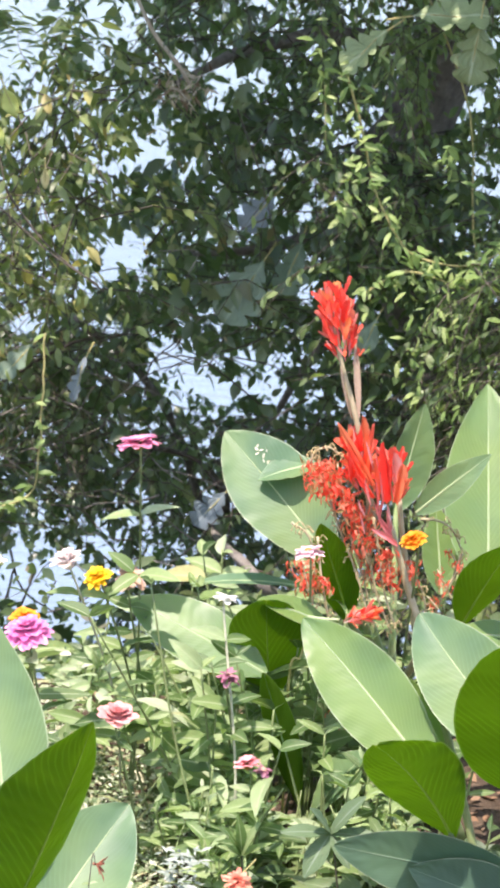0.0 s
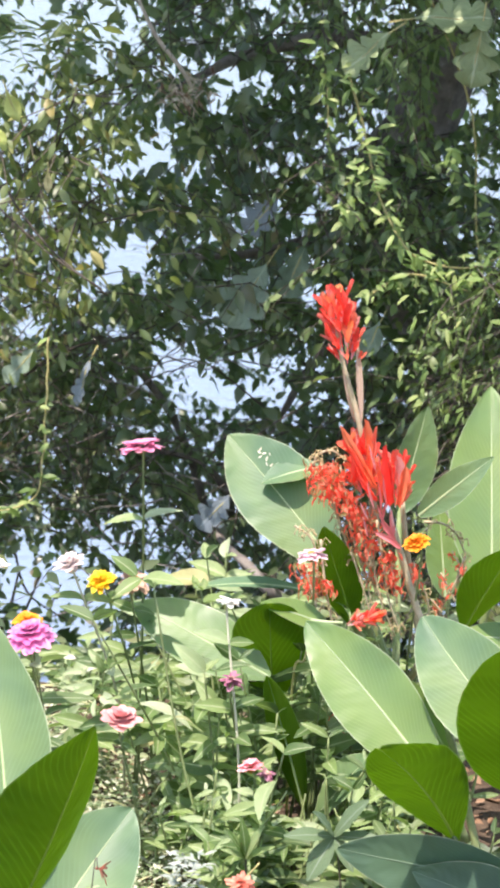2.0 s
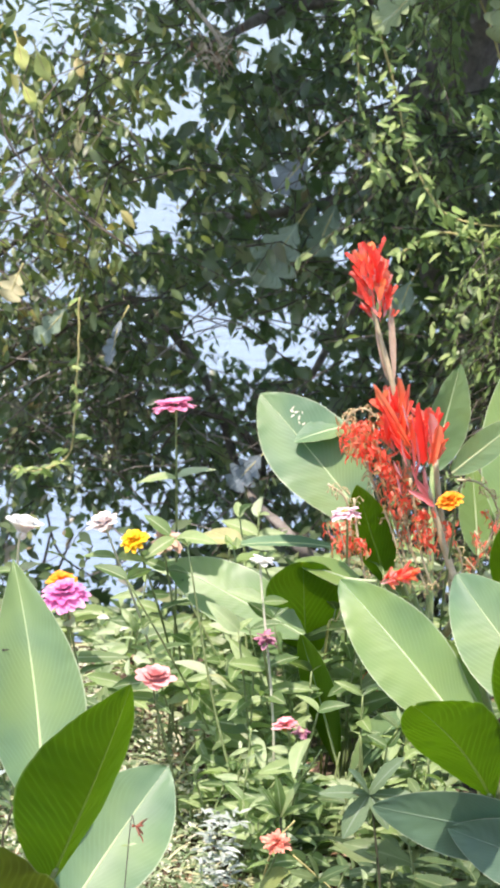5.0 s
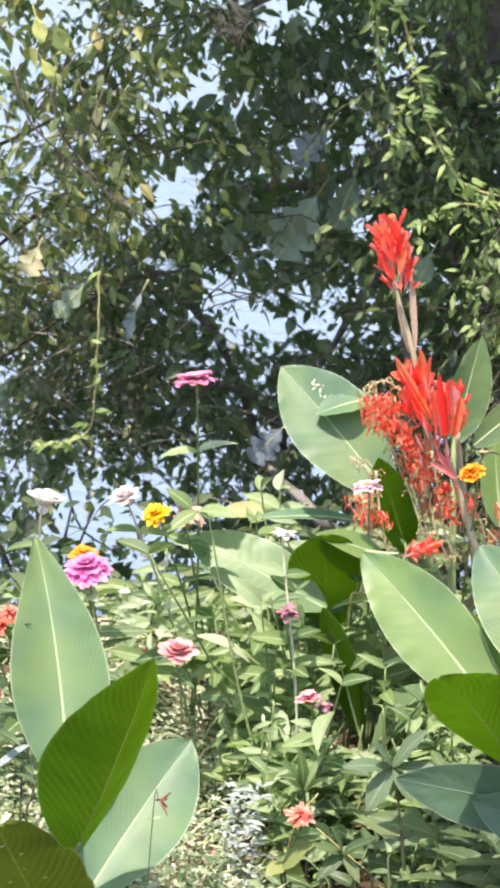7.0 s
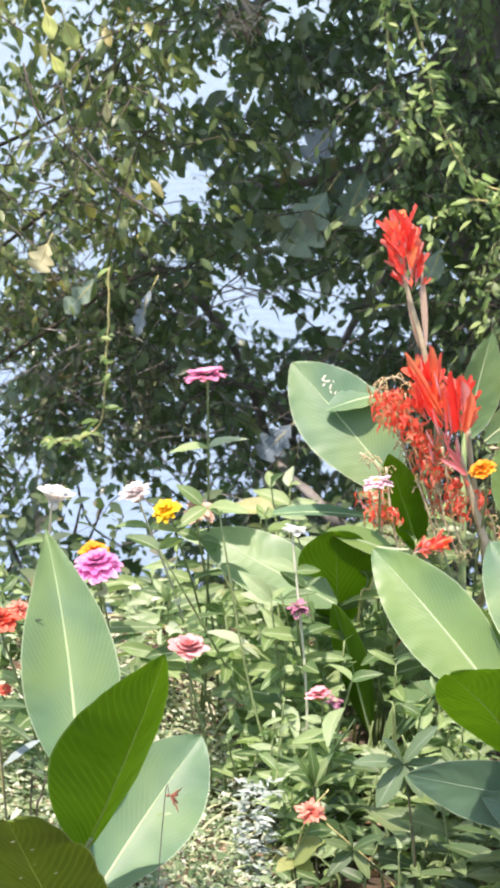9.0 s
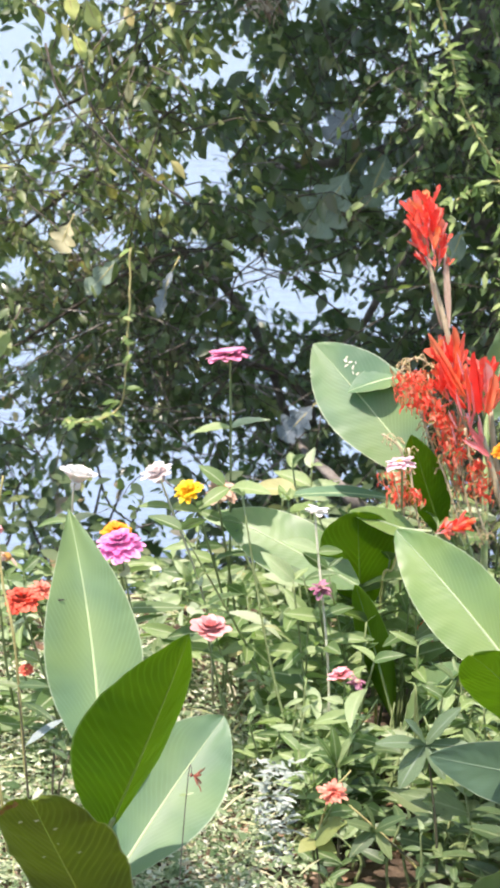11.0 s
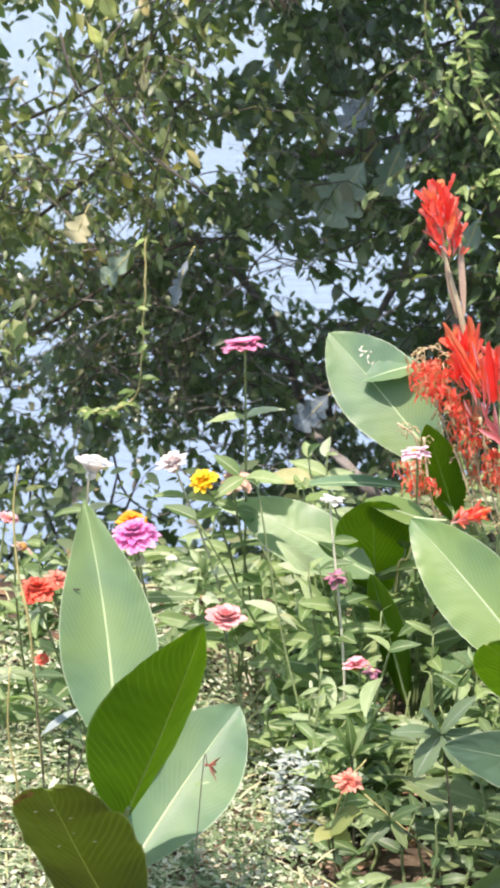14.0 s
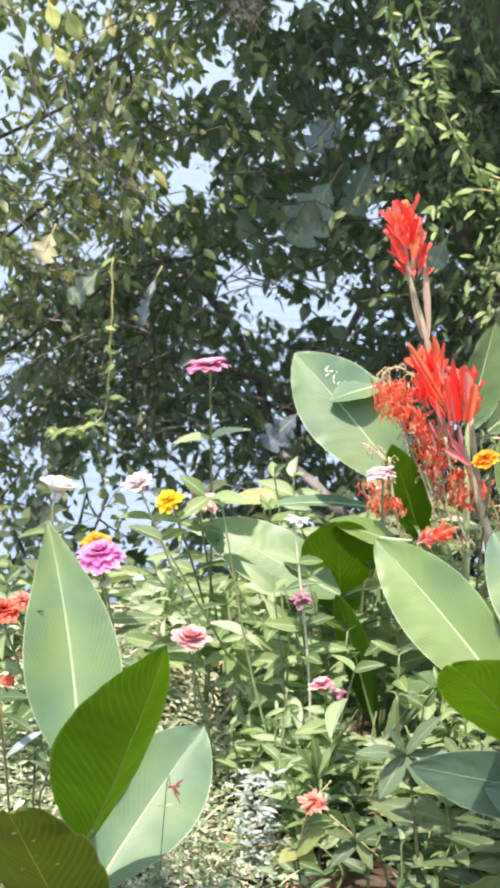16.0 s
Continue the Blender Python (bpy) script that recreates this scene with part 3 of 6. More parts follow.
def build_trees():
    rnd = random.Random(5)
    base = Vector((0.95, 7.0, ground_z(0.95, 7.0)))
    tree = thing("shade_tree", base, "dark green shade tree with gnarled grey bark and drooping leafy branches", "tree")
    bm = stem([base - Vector((0, 0, 0.1)), (0.88, 6.9, -0.4), (0.313, 6.600, 0.923), (0.417, 6.500, 1.407), (0.72, 6.4, 2.6), (0.5, 6.2, 4.2)], 0.13, 0.06, 40, 12, 0.5)
    part("trunk", bm, BARK, tree)
    for pts, r0, r1 in (
        ([(-0.144, 6.600, 0.142), (-0.165, 6.500, 0.246), (-0.247, 6.400, 0.339), (-0.356, 6.400, 0.360)], 0.014, 0.006),
        ([(-0.151, 6.900, -0.209), (-0.275, 6.600, 0.335), (-0.365, 6.400, 0.548), (-0.419, 6.300, 0.627), (-0.547, 6.300, 0.731)], 0.014, 0.007),
        ([(0.386, 6.500, 1.437), (0.141, 6.300, 1.484), (-0.103, 6.200, 1.441), (-0.264, 6.000, 1.364)], 0.03, 0.008),
        ([(0.340, 6.600, 1.064), (0.154, 6.400, 0.974), (-0.069, 6.300, 0.922), (-0.248, 6.300, 0.903)], 0.026, 0.006),
        ([(0.320, 6.700, 0.815), (0.102, 6.600, 0.602), (-0.036, 6.600, 0.373)], 0.02, 0.006),
        ([(0.72, 6.4, 2.5), (0.2, 5.8, 3.0), (-0.6, 5.4, 3.1)], 0.05, 0.015),
        ([(0.62, 6.3, 3.2), (0.9, 5.6, 3.4), (1.4, 5.2, 3.2)], 0.04, 0.012),
    ):
        part("limb", stem(pts, r0, r1, 18, 8, 0.5), BARK, tree)
    part("limb", stem([(0.116, 5.950, -0.010), (0.003, 5.620, 0.177), (-0.081, 5.660, 0.249), (-0.142, 5.800, 0.270), (-0.225, 6.000, 0.329)], 0.019, 0.007, 24, 9, 0.9), GREY_TWIG, tree, "weathered grey limb")
    part("limb", stem([(-0.347, 5.700, 1.601), (-0.301, 5.720, 1.503), (-0.233, 5.750, 1.411), (-0.204, 5.800, 1.336)], 0.0045, 0.006, 12, 6, 0.4), PALE_TWIG, tree, "bare pale twig")
    for pts, r in (([(-0.590, 5.270, 1.178), (-0.565, 5.270, 1.135), (-0.490, 5.270, 1.043), (-0.372, 5.270, 0.951)], 0.0032), ([(-0.680, 5.250, 1.304), (-0.652, 5.250, 1.195), (-0.585, 5.250, 1.122), (-0.488, 5.250, 1.036), (-0.383, 5.250, 0.968)], 0.003),
                   ([(-0.350, 6.200, 0.540), (-0.331, 6.200, 0.631), (-0.240, 6.200, 0.708)], 0.003), ([(-0.298, 6.000, 0.446), (-0.197, 6.000, 0.412), (-0.144, 6.000, 0.343)], 0.006),
                   ([(-0.001, 6.000, 1.533), (-0.097, 6.000, 1.449), (-0.138, 6.000, 1.407)], 0.004), ([(-0.239, 5.900, 1.559), (-0.163, 5.900, 1.517)], 0.003), ([(-0.737, 6.400, 0.080), (-0.699, 6.400, -0.049), (-0.589, 6.400, -0.128)], 0.004),
                   ([(-0.778, 6.200, -0.161), (-0.722, 6.200, -0.033), (-0.697, 6.200, 0.062)], 0.005), ([(-0.841, 6.200, -0.178), (-0.930, 6.300, -0.032), (-0.991, 6.300, 0.015)], 0.004), ([(-0.993, 6.100, -0.166), (-0.929, 6.100, -0.054), (-0.911, 6.100, 0.071), (-0.848, 6.100, 0.149)], 0.004),
                   ([(-0.592, 6.000, 0.018), (-0.576, 6.000, 0.057), (-0.561, 6.000, 0.087)], 0.003), ([(-0.794, 6.100, -0.099), (-0.732, 6.100, -0.036), (-0.611, 6.100, -0.050)], 0.0035), ([(-0.732, 6.200, -0.160), (-0.676, 6.200, -0.032), (-0.636, 6.200, 0.063)], 0.004)):
        part("branch", stem(pts, r, r * 0.6, 10, 6, 0.4), TWIG, tree)
    # main shaded crown across the view
    lv, tw = sprays(rnd, 5350, ((-1.6, 1.4), (5.8, 8.2), (-0.3, 2.1)), 0.046, 0.35, slim=0.52, open_keep=0.12, clump=0.22, keep=lambda p: p.x > -0.45 or rnd.random() < 0.46)
    lv2, tw2 = sprays(rnd, 2900, ((-1.6, 1.3), (5.9, 8.2), (-0.7, 0.75)), 0.036, 0.1, slim=0.55, open_keep=0.05)
    # unseen crown above the view, added to keep the boughs below in shade
    lv3, tw3 = sprays(rnd, 3000, ((-2.6, 2.4), (4.5, 8.5), (2.15, 4.3)), 0.11, 0.2, clump=0, keep=lambda p: p.z > 2.15 + 0.3 * noise.noise(p * 1.5) and p.y > 4.6 + 3.0 * max(0, -0.6 - p.x) + 0.40 * max(0, min(1, (p.x + 0.35) * 4)))
    lv4, tw4 = sprays(rnd, 900, ((-0.6, 0.5), (5.1, 6.4), (2.2, 3.0)), 0.10, 0.2, clump=0)
    # denser middle boughs
    (xa, _, za), (xb, _, zb) = (-0.322, 6.500, 1.046), (-0.051, 6.500, 1.324)
    lv5, tw5 = sprays(random.Random(71), 28, ((xa, xb), (6.0, 7.0), (za, zb)), 0.052, 0.35, clump=0, slim=0.52, open_keep=0.1)
    # a bough closing the crown at the top
    lv9, tw9 = sprays(random.Random(74), 34, ((-0.194, -0.061), (5.9, 6.8), (1.258, 1.416)), 0.044, 0.35, clump=0, slim=0.5, open_keep=0.1)
    # shaded lower boughs towards the bush
    (xa, _, za), (xb, _, zb) = (-0.870, 6.400, 0.205), (-0.389, 6.400, 0.718)
    lv6, tw6 = sprays(random.Random(72), 165, ((xa, xb), (5.9, 7.0), (za, zb)), 0.040, 0.35, clump=0, slim=0.5, open_keep=0.1)
    # boughs before the trunk
    lv7, tw7 = sprays(random.Random(73), 150, ((0.10, 0.46), (5.85, 6.35), (0.45, 1.20)), 0.046, 0.4, clump=0, slim=0.5, open_keep=0.1)
    lv5 = [a + b + c + d for a, b, c, d in zip(lv5, lv6, lv7, lv9)]
    front = [a + b + c for a, b, c in zip(lv, lv2, lv5)]
    lobed = [a[::5] for a in front]
    lobed[3] = [1.35 * q for q in lobed[3]]
    lobed[4] = [1.7 * q for q in lobed[4]]
    blades("crown", TREE_DARK, [[q for k, q in enumerate(a) if k % 5] + b + c for a, b, c in zip(front, lv3, lv4)], tree)
    blades("crown", TREE_DARK, lobed, tree, shape=((0.0, 0.03), (0.12, 0.24), (0.26, 0.50), (0.36, 0.26), (0.52, 0.54), (0.64, 0.28), (0.80, 0.40), (0.92, 0.18), (1.0, 0.0)))
    twig_part("twig_growth", tw + tw2 + tw3 + tw4 + tw5 + tw6 + tw7 + tw9, TWIG, tree)

    # bare crossing branches in the lower boughs
    r2 = random.Random(81)
    tangle = []
    for k in range(95):
        p = Vector((r2.uniform(-1.0, 0.15), r2.uniform(5.65, 6.1), r2.uniform(0.05, 1.0)))
        if open_here(p) < 1.6 and r2.random() < 0.5:
            continue
        d = Vector((r2.choice((-1, 1)) * r2.uniform(0.5, 1), r2.gauss(0, .25), r2.uniform(-0.5, 0.9))).normalized() * r2.uniform(0.12, 0.42)
        kink = Vector((r2.gauss(0, .02), 0, r2.gauss(0, .02)))
        tangle.append((bez([p, p + d * 0.35 + kink, p + d * 0.7 - kink, p + d], 10), r2.uniform(0.0012, 0.0030)))
    twig_part("bare_twig_growth", tangle[::2], GREY_TWIG, tree)
    twig_part("bare_twig_growth", tangle[1::2], TWIG, tree)
    fine, tw8 = sprays(r2, 700, ((-1.2, 0.9), (5.7, 6.1), (-0.1, 1.8)), 0.024, 0.5, per=12, clump=0.3, slim=0.36, open_keep=0.08)
    blades("crown", TREE_DARK, fine, tree)
    twig_part("twig_growth", tw8, TWIG, tree)

    # lighter bush on the left
    base = Vector((-1.5, 6.3, ground_z(-1.5, 6.3)))
    bush = thing("tall_bush", base, "tall olive green bush with small pointed leaves", "bush")
    part("trunk", stem([base - Vector((0, 0, 0.1)), (-1.4, 6.2, 0.2), (-1.1, 6.0, 1.1), (-0.9, 5.9, 1.9)], 0.05, 0.012, 24, 8, 0.4), BARK, bush)
    for pts in ([(-1.35, 6.2, 0.4), (-0.604, 5.900, 0.989), (-0.427, 5.800, 1.128)], [(-1.2, 6.1, 0.9), (-0.619, 5.800, 1.166), (-0.485, 5.700, 1.363)], [(-1.4, 6.2, 0.1), (-0.605, 5.900, 0.677), (-0.371, 5.800, 0.770)]):
        part("limb", stem(pts, 0.006, 0.003, 14, 6, 0.3), TWIG, bush)
    inside = lambda p: ((p.x + 1.0) / 0.74) ** 2 + ((p.z - 1.22) / 0.56) ** 2 < 1 + 0.5 * noise.noise(p * 3)
    lv, tw = sprays(rnd, 3000, ((-1.7, -0.1), (5.3, 6.0), (0.2, 1.8)), 0.042, 0.4, keep=inside, slim=0.42, open_keep=0.16)
    blades("crown", TREE_LIGHT, lv, bush)
    twig_part("twig_growth", tw, TWIG, bush)

    # slender drooping leaves at the top of the bush, against the water
    r3 = random.Random(83)
    it, thin = [[], [], [], [], []], []
    for line in ([(-0.516, 5.600, 1.446), (-0.559, 5.600, 1.496), (-0.624, 5.600, 1.559)], [(-0.477, 5.600, 1.450), (-0.528, 5.600, 1.507), (-0.480, 5.600, 1.561)], [(-0.573, 5.600, 1.420), (-0.601, 5.600, 1.465), (-0.601, 5.600, 1.519)], [(-0.431, 5.600, 1.477), (-0.481, 5.600, 1.515), (-0.415, 5.600, 1.536)], [(-0.614, 5.600, 1.497), (-0.640, 5.600, 1.528), (-0.668, 5.600, 1.541)]):
        thin.append((bez(line, 8), 0.0013))
        for k, q in enumerate(bez(line, 11)):
            side = 1 if k % 2 else -1
            s1 = r3.uniform(0.034, 0.058)
            for arr, val in zip(it, (tuple(q), (side * r3.uniform(0.5, 1.0), r3.uniform(-0.4, 0.2), r3.uniform(-0.25, 0.35)), (r3.gauss(0, .2), -0.5, 0.8), s1, s1 * r3.uniform(0.22, 0.30))):
                arr.append(val)
    blades("foliage", VINE, it, bush, sag=0.45)
    twig_part("twig_growth", thin, TWIG, bush)

    # vine-hung growth on the right
    base = Vector((0.8, 5.9, ground_z(0.8, 5.9)))
    vine = thing("climbing_vine", base, "light green climbing vine hanging over the tree trunk", "vine")
    for pts, r in (([(0.148, 5.400, 1.442), (0.189, 5.400, 1.306), (0.218, 5.400, 1.181), (0.258, 5.400, 1.093)], 0.0035), ([(0.105, 5.500, 1.398), (0.108, 5.500, 1.271)], 0.0025),
                   ([(0.258, 5.400, 1.093), (0.311, 5.400, 1.030), (0.426, 5.400, 1.007), (0.534, 5.500, 1.035)], 0.003), ([(0.199, 5.400, 0.938), (0.299, 5.400, 0.991), (0.428, 5.400, 0.955)], 0.003),
                   ([base, (0.75, 5.8, 0.3), (0.480, 5.600, 0.941), (0.439, 5.600, 1.334), (0.312, 5.600, 1.651)], 0.0035)):
        part("vine_stem", stem(pts, r, r * 0.6, 16, 6, 0.2), VINE_STEM, vine)
    inside = lambda p: p.x > 0.10 + 0.12 * noise.noise(Vector((p.z * 2, p.y, 1))) and p.z > 0.95 - 0.9 * (p.x - 0.1)
    lv, tw = sprays(rnd, 1600, ((0.05, 1.1), (5.45, 6.0), (0.3, 1.9)), 0.036, 0.7, keep=inside, slim=0.45)
    inside2 = lambda p: p.x > 0.38 and p.z < 1.05
    lv2, tw2 = sprays(rnd, 1700, ((0.34, 1.1), (5.2, 5.7), (0.1, 1.05)), 0.028, 0.5, keep=inside2, slim=0.27)
    st = [[], [], [], [], []]
    for pts, n in (([(0.084, 5.350, 1.516), (0.105, 5.350, 1.407), (0.112, 5.350, 1.283)], 26), ([(0.147, 5.300, 1.447), (0.187, 5.300, 1.313), (0.215, 5.300, 1.190), (0.255, 5.300, 1.104)], 44),
                   ([(0.130, 5.300, 1.127), (0.165, 5.300, 1.214), (0.201, 5.300, 1.264)], 20), ([(0.255, 5.300, 1.104), (0.306, 5.300, 1.043), (0.419, 5.300, 1.020), (0.521, 5.350, 1.053)], 40),
                   ([(0.184, 5.300, 0.952), (0.295, 5.300, 0.998), (0.421, 5.300, 0.970)], 34), ([(0.373, 5.300, 1.292), (0.388, 5.300, 1.194)], 12), ([(0.429, 5.350, 1.190), (0.458, 5.350, 1.065), (0.490, 5.350, 0.900)], 24),
                   ([(0.299, 5.300, 0.835), (0.322, 5.300, 0.746), (0.359, 5.300, 0.631)], 13), ([(0.325, 5.300, 0.923), (0.338, 5.300, 0.772)], 10), ([(0.360, 5.300, 1.036), (0.395, 5.300, 0.848), (0.419, 5.300, 0.645)], 18)):
        for q in bez(pts, int(n * 1.5)):
            s1 = 0.033 * rnd.uniform(0.35, 1.3)
            for arr, val in zip(st, (tuple(q + Vector((rnd.gauss(0, .016), rnd.gauss(0, .016), rnd.gauss(0, .016)))), (rnd.gauss(0, .7), rnd.gauss(-.2, .4), rnd.uniform(-1, .2)), (rnd.gauss(-.2, .5), -.6, .7), s1, s1 * rnd.uniform(.26, .42))):
                arr.append(val)
    blades("foliage", VINE, lv, vine)
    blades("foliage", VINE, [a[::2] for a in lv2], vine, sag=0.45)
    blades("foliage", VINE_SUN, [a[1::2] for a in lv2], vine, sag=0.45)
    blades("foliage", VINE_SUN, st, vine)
    twig_part("tendril_growth", [(q, 0.0014) for q, r in tw + tw2], TWIG, vine)

    v2 = thing("hanging_vine", (-0.504, 5.220, 0.862), "yellow-green hanging vine strand with small leaves", "vine")
    line = [(-0.498, 5.220, 0.862), (-0.503, 5.220, 0.723), (-0.513, 5.220, 0.595), (-0.526, 5.220, 0.515), (-0.574, 5.220, 0.475), (-0.650, 5.220, 0.475)]
    pts = [p + Vector((0.007 * noise.noise(p * 22), 0, 0.006 * noise.noise(p * 17 + Vector((3, 1, 2))))) for p in bez(line, 44)]
    part("vine_stem", tube(bmesh.new(), pts, (0.0026, 0.0018), 6), VINE_STEM, v2)
    it = [[], [], [], [], []]
    for q in pts:
        for s in (-1, 1):
            s1 = 0.030 * rnd.uniform(0.3, 1.25)
            if rnd.random() < 0.2 or noise.noise(q * 9) < -0.15:
                continue
            for arr, val in zip(it, (tuple(q + Vector((rnd.gauss(0, .008), rnd.gauss(0, .008), rnd.gauss(0, .006)))), (s * rnd.uniform(.3, 1), rnd.uniform(-.6, .3), rnd.uniform(-1, .3)), (rnd.gauss(0, .4), -.6, .7), s1, s1 * .4)):
                arr.append(val)
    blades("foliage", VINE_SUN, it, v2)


build_trees()


def lobed_leaf(name, at, along, face, length, mat, label, lobes=4, slim=1.0):
    """A big lobed leaf with a midrib on a short stalk."""
    t = thing(name, at, label, "leaf")
    m = frame_of(at, along, face)
    bm = bmesh.new()
    uvl, info = bm.loops.layers.uv.new("uv"), {}
    n = 60
    rows = []
    for j in range(n + 1):
        v = j / n
        env = 0.34 * slim * math.sin(math.pi * (0.06 + 0.90 * v)) ** 0.7 * (0.75 + 0.5 * v)
        w = env * (0.46 + 0.54 * abs(math.sin(math.pi * lobes * v ** 0.85 + 0.5 * noise.noise(Vector((v * 3, length * 40, 1))))) ** 0.8) if v < 0.97 else 0.02
        row = [bm.verts.new(m @ Vector((u * w * length, (v + 0.16 * abs(u) * (1 - v)) * length, (0.25 * abs(u) * w + 0.03 * math.sin(9 * v + 2 * u) - 0.12 * v * v) * length))) for u in (-1, -0.5, 0, 0.5, 1)]
        rows.append(row)
        info.update({vert: (u, v) for vert, u in zip(row, (-1, -0.5, 0, 0.5, 1))})
    for a, b in zip(rows, rows[1:]):
        for i in range(4):
            f = bm.faces.new((a[i], a[i + 1], b[i + 1], b[i]))
            for lp in f.loops:
                lp[uvl].uv = info[lp.vert]
    part("blade", bm, mat, t)
    mid = [m @ Vector((0, v * length, (-0.12 * v * v + 0.03 * math.sin(9 * v) + 0.004) * length)) for v in (-0.25, 0, 0.3, 0.6, 0.95)]
    part("midrib", stem(mid, 0.0022, 0.0008, 12, 5), VINE_STEM, t)
    return t


lobed_leaf("oak_leaf", (-0.028, 5.800, 0.965), Vector((-0.127, 5.750, 0.811)) - Vector((-0.028, 5.800, 0.965)), (0.35, -0.8, 0.6), 0.19, OAK, "large lobed grey-green oak leaf hanging from a branch")
lobed_leaf("oak_leaf", (-0.005, 5.780, 1.122), (-0.080, -0.030, -0.081), (-0.2, -0.95, 0.1), 0.12, OAK_GREY, "lobed blue-grey oak leaf hanging from a branch")
lobed_leaf("oak_leaf", (0.060, 5.850, 1.009), Vector((0.015, 5.800, 0.876)) - Vector((0.060, 5.850, 1.009)), (0.5, -0.8, 0.3), 0.15, OAK, "lobed grey-green oak leaf partly turned away")
lobed_leaf("oak_leaf", (-0.111, 5.750, 0.396), (-0.082, -0.030, -0.084), (-0.1, -0.95, 0.1), 0.12, OAK_GREY, "crumpled blue-grey oak leaf low in the shade")
lobed_leaf("oak_leaf", (-0.430, 5.500, 0.773), (-0.039, -0.030, -0.097), (-0.6, -0.5, 0.5), 0.12, OAK_GREY, "narrow grey-blue lobed leaf hanging in the shade", 5, 0.6)
lobed_leaf("oak_leaf", (-0.557, 5.550, 0.790), (-0.077, -0.030, -0.076), (-0.2, -0.9, 0.2), 0.12, OAK, "soft grey-green lobed leaf on the bush", 3, 0.7)
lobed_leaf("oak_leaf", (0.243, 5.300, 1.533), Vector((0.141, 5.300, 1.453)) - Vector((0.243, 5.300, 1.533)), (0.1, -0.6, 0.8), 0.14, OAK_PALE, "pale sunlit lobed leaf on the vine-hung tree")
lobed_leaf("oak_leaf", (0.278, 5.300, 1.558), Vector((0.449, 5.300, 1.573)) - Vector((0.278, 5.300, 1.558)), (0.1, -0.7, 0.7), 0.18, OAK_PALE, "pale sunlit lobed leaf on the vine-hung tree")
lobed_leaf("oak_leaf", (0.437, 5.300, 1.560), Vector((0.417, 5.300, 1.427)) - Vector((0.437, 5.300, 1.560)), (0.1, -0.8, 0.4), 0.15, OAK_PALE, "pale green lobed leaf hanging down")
lobed_leaf("vine_leaf", (0.244, 5.650, 0.851), (-0.047, -0.030, -0.095), (-0.3, -0.8, 0.3), 0.10, OAK, "pale grey-green broad leaf on the vine", 1, 0.9)
lobed_leaf("bush_leaf", (-0.631, 5.250, 1.421), (0.025, -0.030, -0.083), (0.2, -0.8, 0.6), 0.07, LIME, "bright yellow-green leaf at the top of the bush", 1, 0.7)
lobed_leaf("bush_leaf", (-0.591, 5.250, 1.403), (0.034, -0.030, -0.082), (-0.3, -0.8, 0.5), 0.08, LIME, "bright yellow-green leaf at the top of the bush", 1, 0.7)
lobed_leaf("bush_leaf", (-0.623, 5.250, 1.330), (0.046, -0.030, -0.076), (0.4, -0.8, 0.5), 0.07, LIME, "bright yellow-green leaf at the top of the bush", 1, 0.6)
lobed_leaf("maple_leaf", (-0.626, 5.200, 0.924), Vector((-0.662, 5.200, 0.843)) - Vector((-0.626, 5.200, 0.924)), (0.2, -0.8, 0.6), 0.075, YELLOWED, "pale yellowed leaf among the green bush leaves", 3, 1.25)
lobed_leaf("bush_leaf", (-0.497, 5.220, 1.234), Vector((-0.497, 5.220, 1.166)) - Vector((-0.497, 5.220, 1.234)), (0.2, -0.9, 0.2), 0.055, YELLOWED, "single yellowed leaf on the bush", 1, 0.5)


def dry_clump(at, label):
    """A tangle of dead leaves and twigs caught on a bare branch."""
    rnd = random.Random(17)
    at = Vector(at)
    t = thing("dead_leaf_clump", at, label, "dead leaves")
    it = [[], [], [], [], []]
    for k in range(70):
        q = at + Vector((rnd.gauss(0, .034), rnd.gauss(0, .015), rnd.gauss(0, .020)))
        for arr, val in zip(it, (tuple(q), (rnd.gauss(0, 1), rnd.gauss(-.3, .5), rnd.gauss(-.4, .6)), (rnd.gauss(0, .5), -.6, .7), rnd.uniform(.012, .032), rnd.uniform(.004, .010))):
            arr.append(val)
    blades("dead_leaves", DRY_TAN, it, t, sag=0.5)
    bm = bmesh.new()
    for k in range(14):
        p = at + Vector((rnd.gauss(0, .02), rnd.gauss(0, .01), rnd.gauss(0, .015)))
        d = Vector((rnd.gauss(0, 1), rnd.gauss(0, .4), rnd.gauss(0, .6))).normalized() * rnd.uniform(.03, .07)
        tube(bm, [p, p + d * 0.5 + Vector((0, 0, .006)), p + d], (0.0014, 0.0008), 4)
    tagged(part("twig_growth", bm, PALE_TWIG, t), kind="stuff")


dry_clump((-0.225, 5.680, 1.369), "tangle of dry tan leaves on a bare twig")


# ---- canna lilies ----
SURFACE = {}


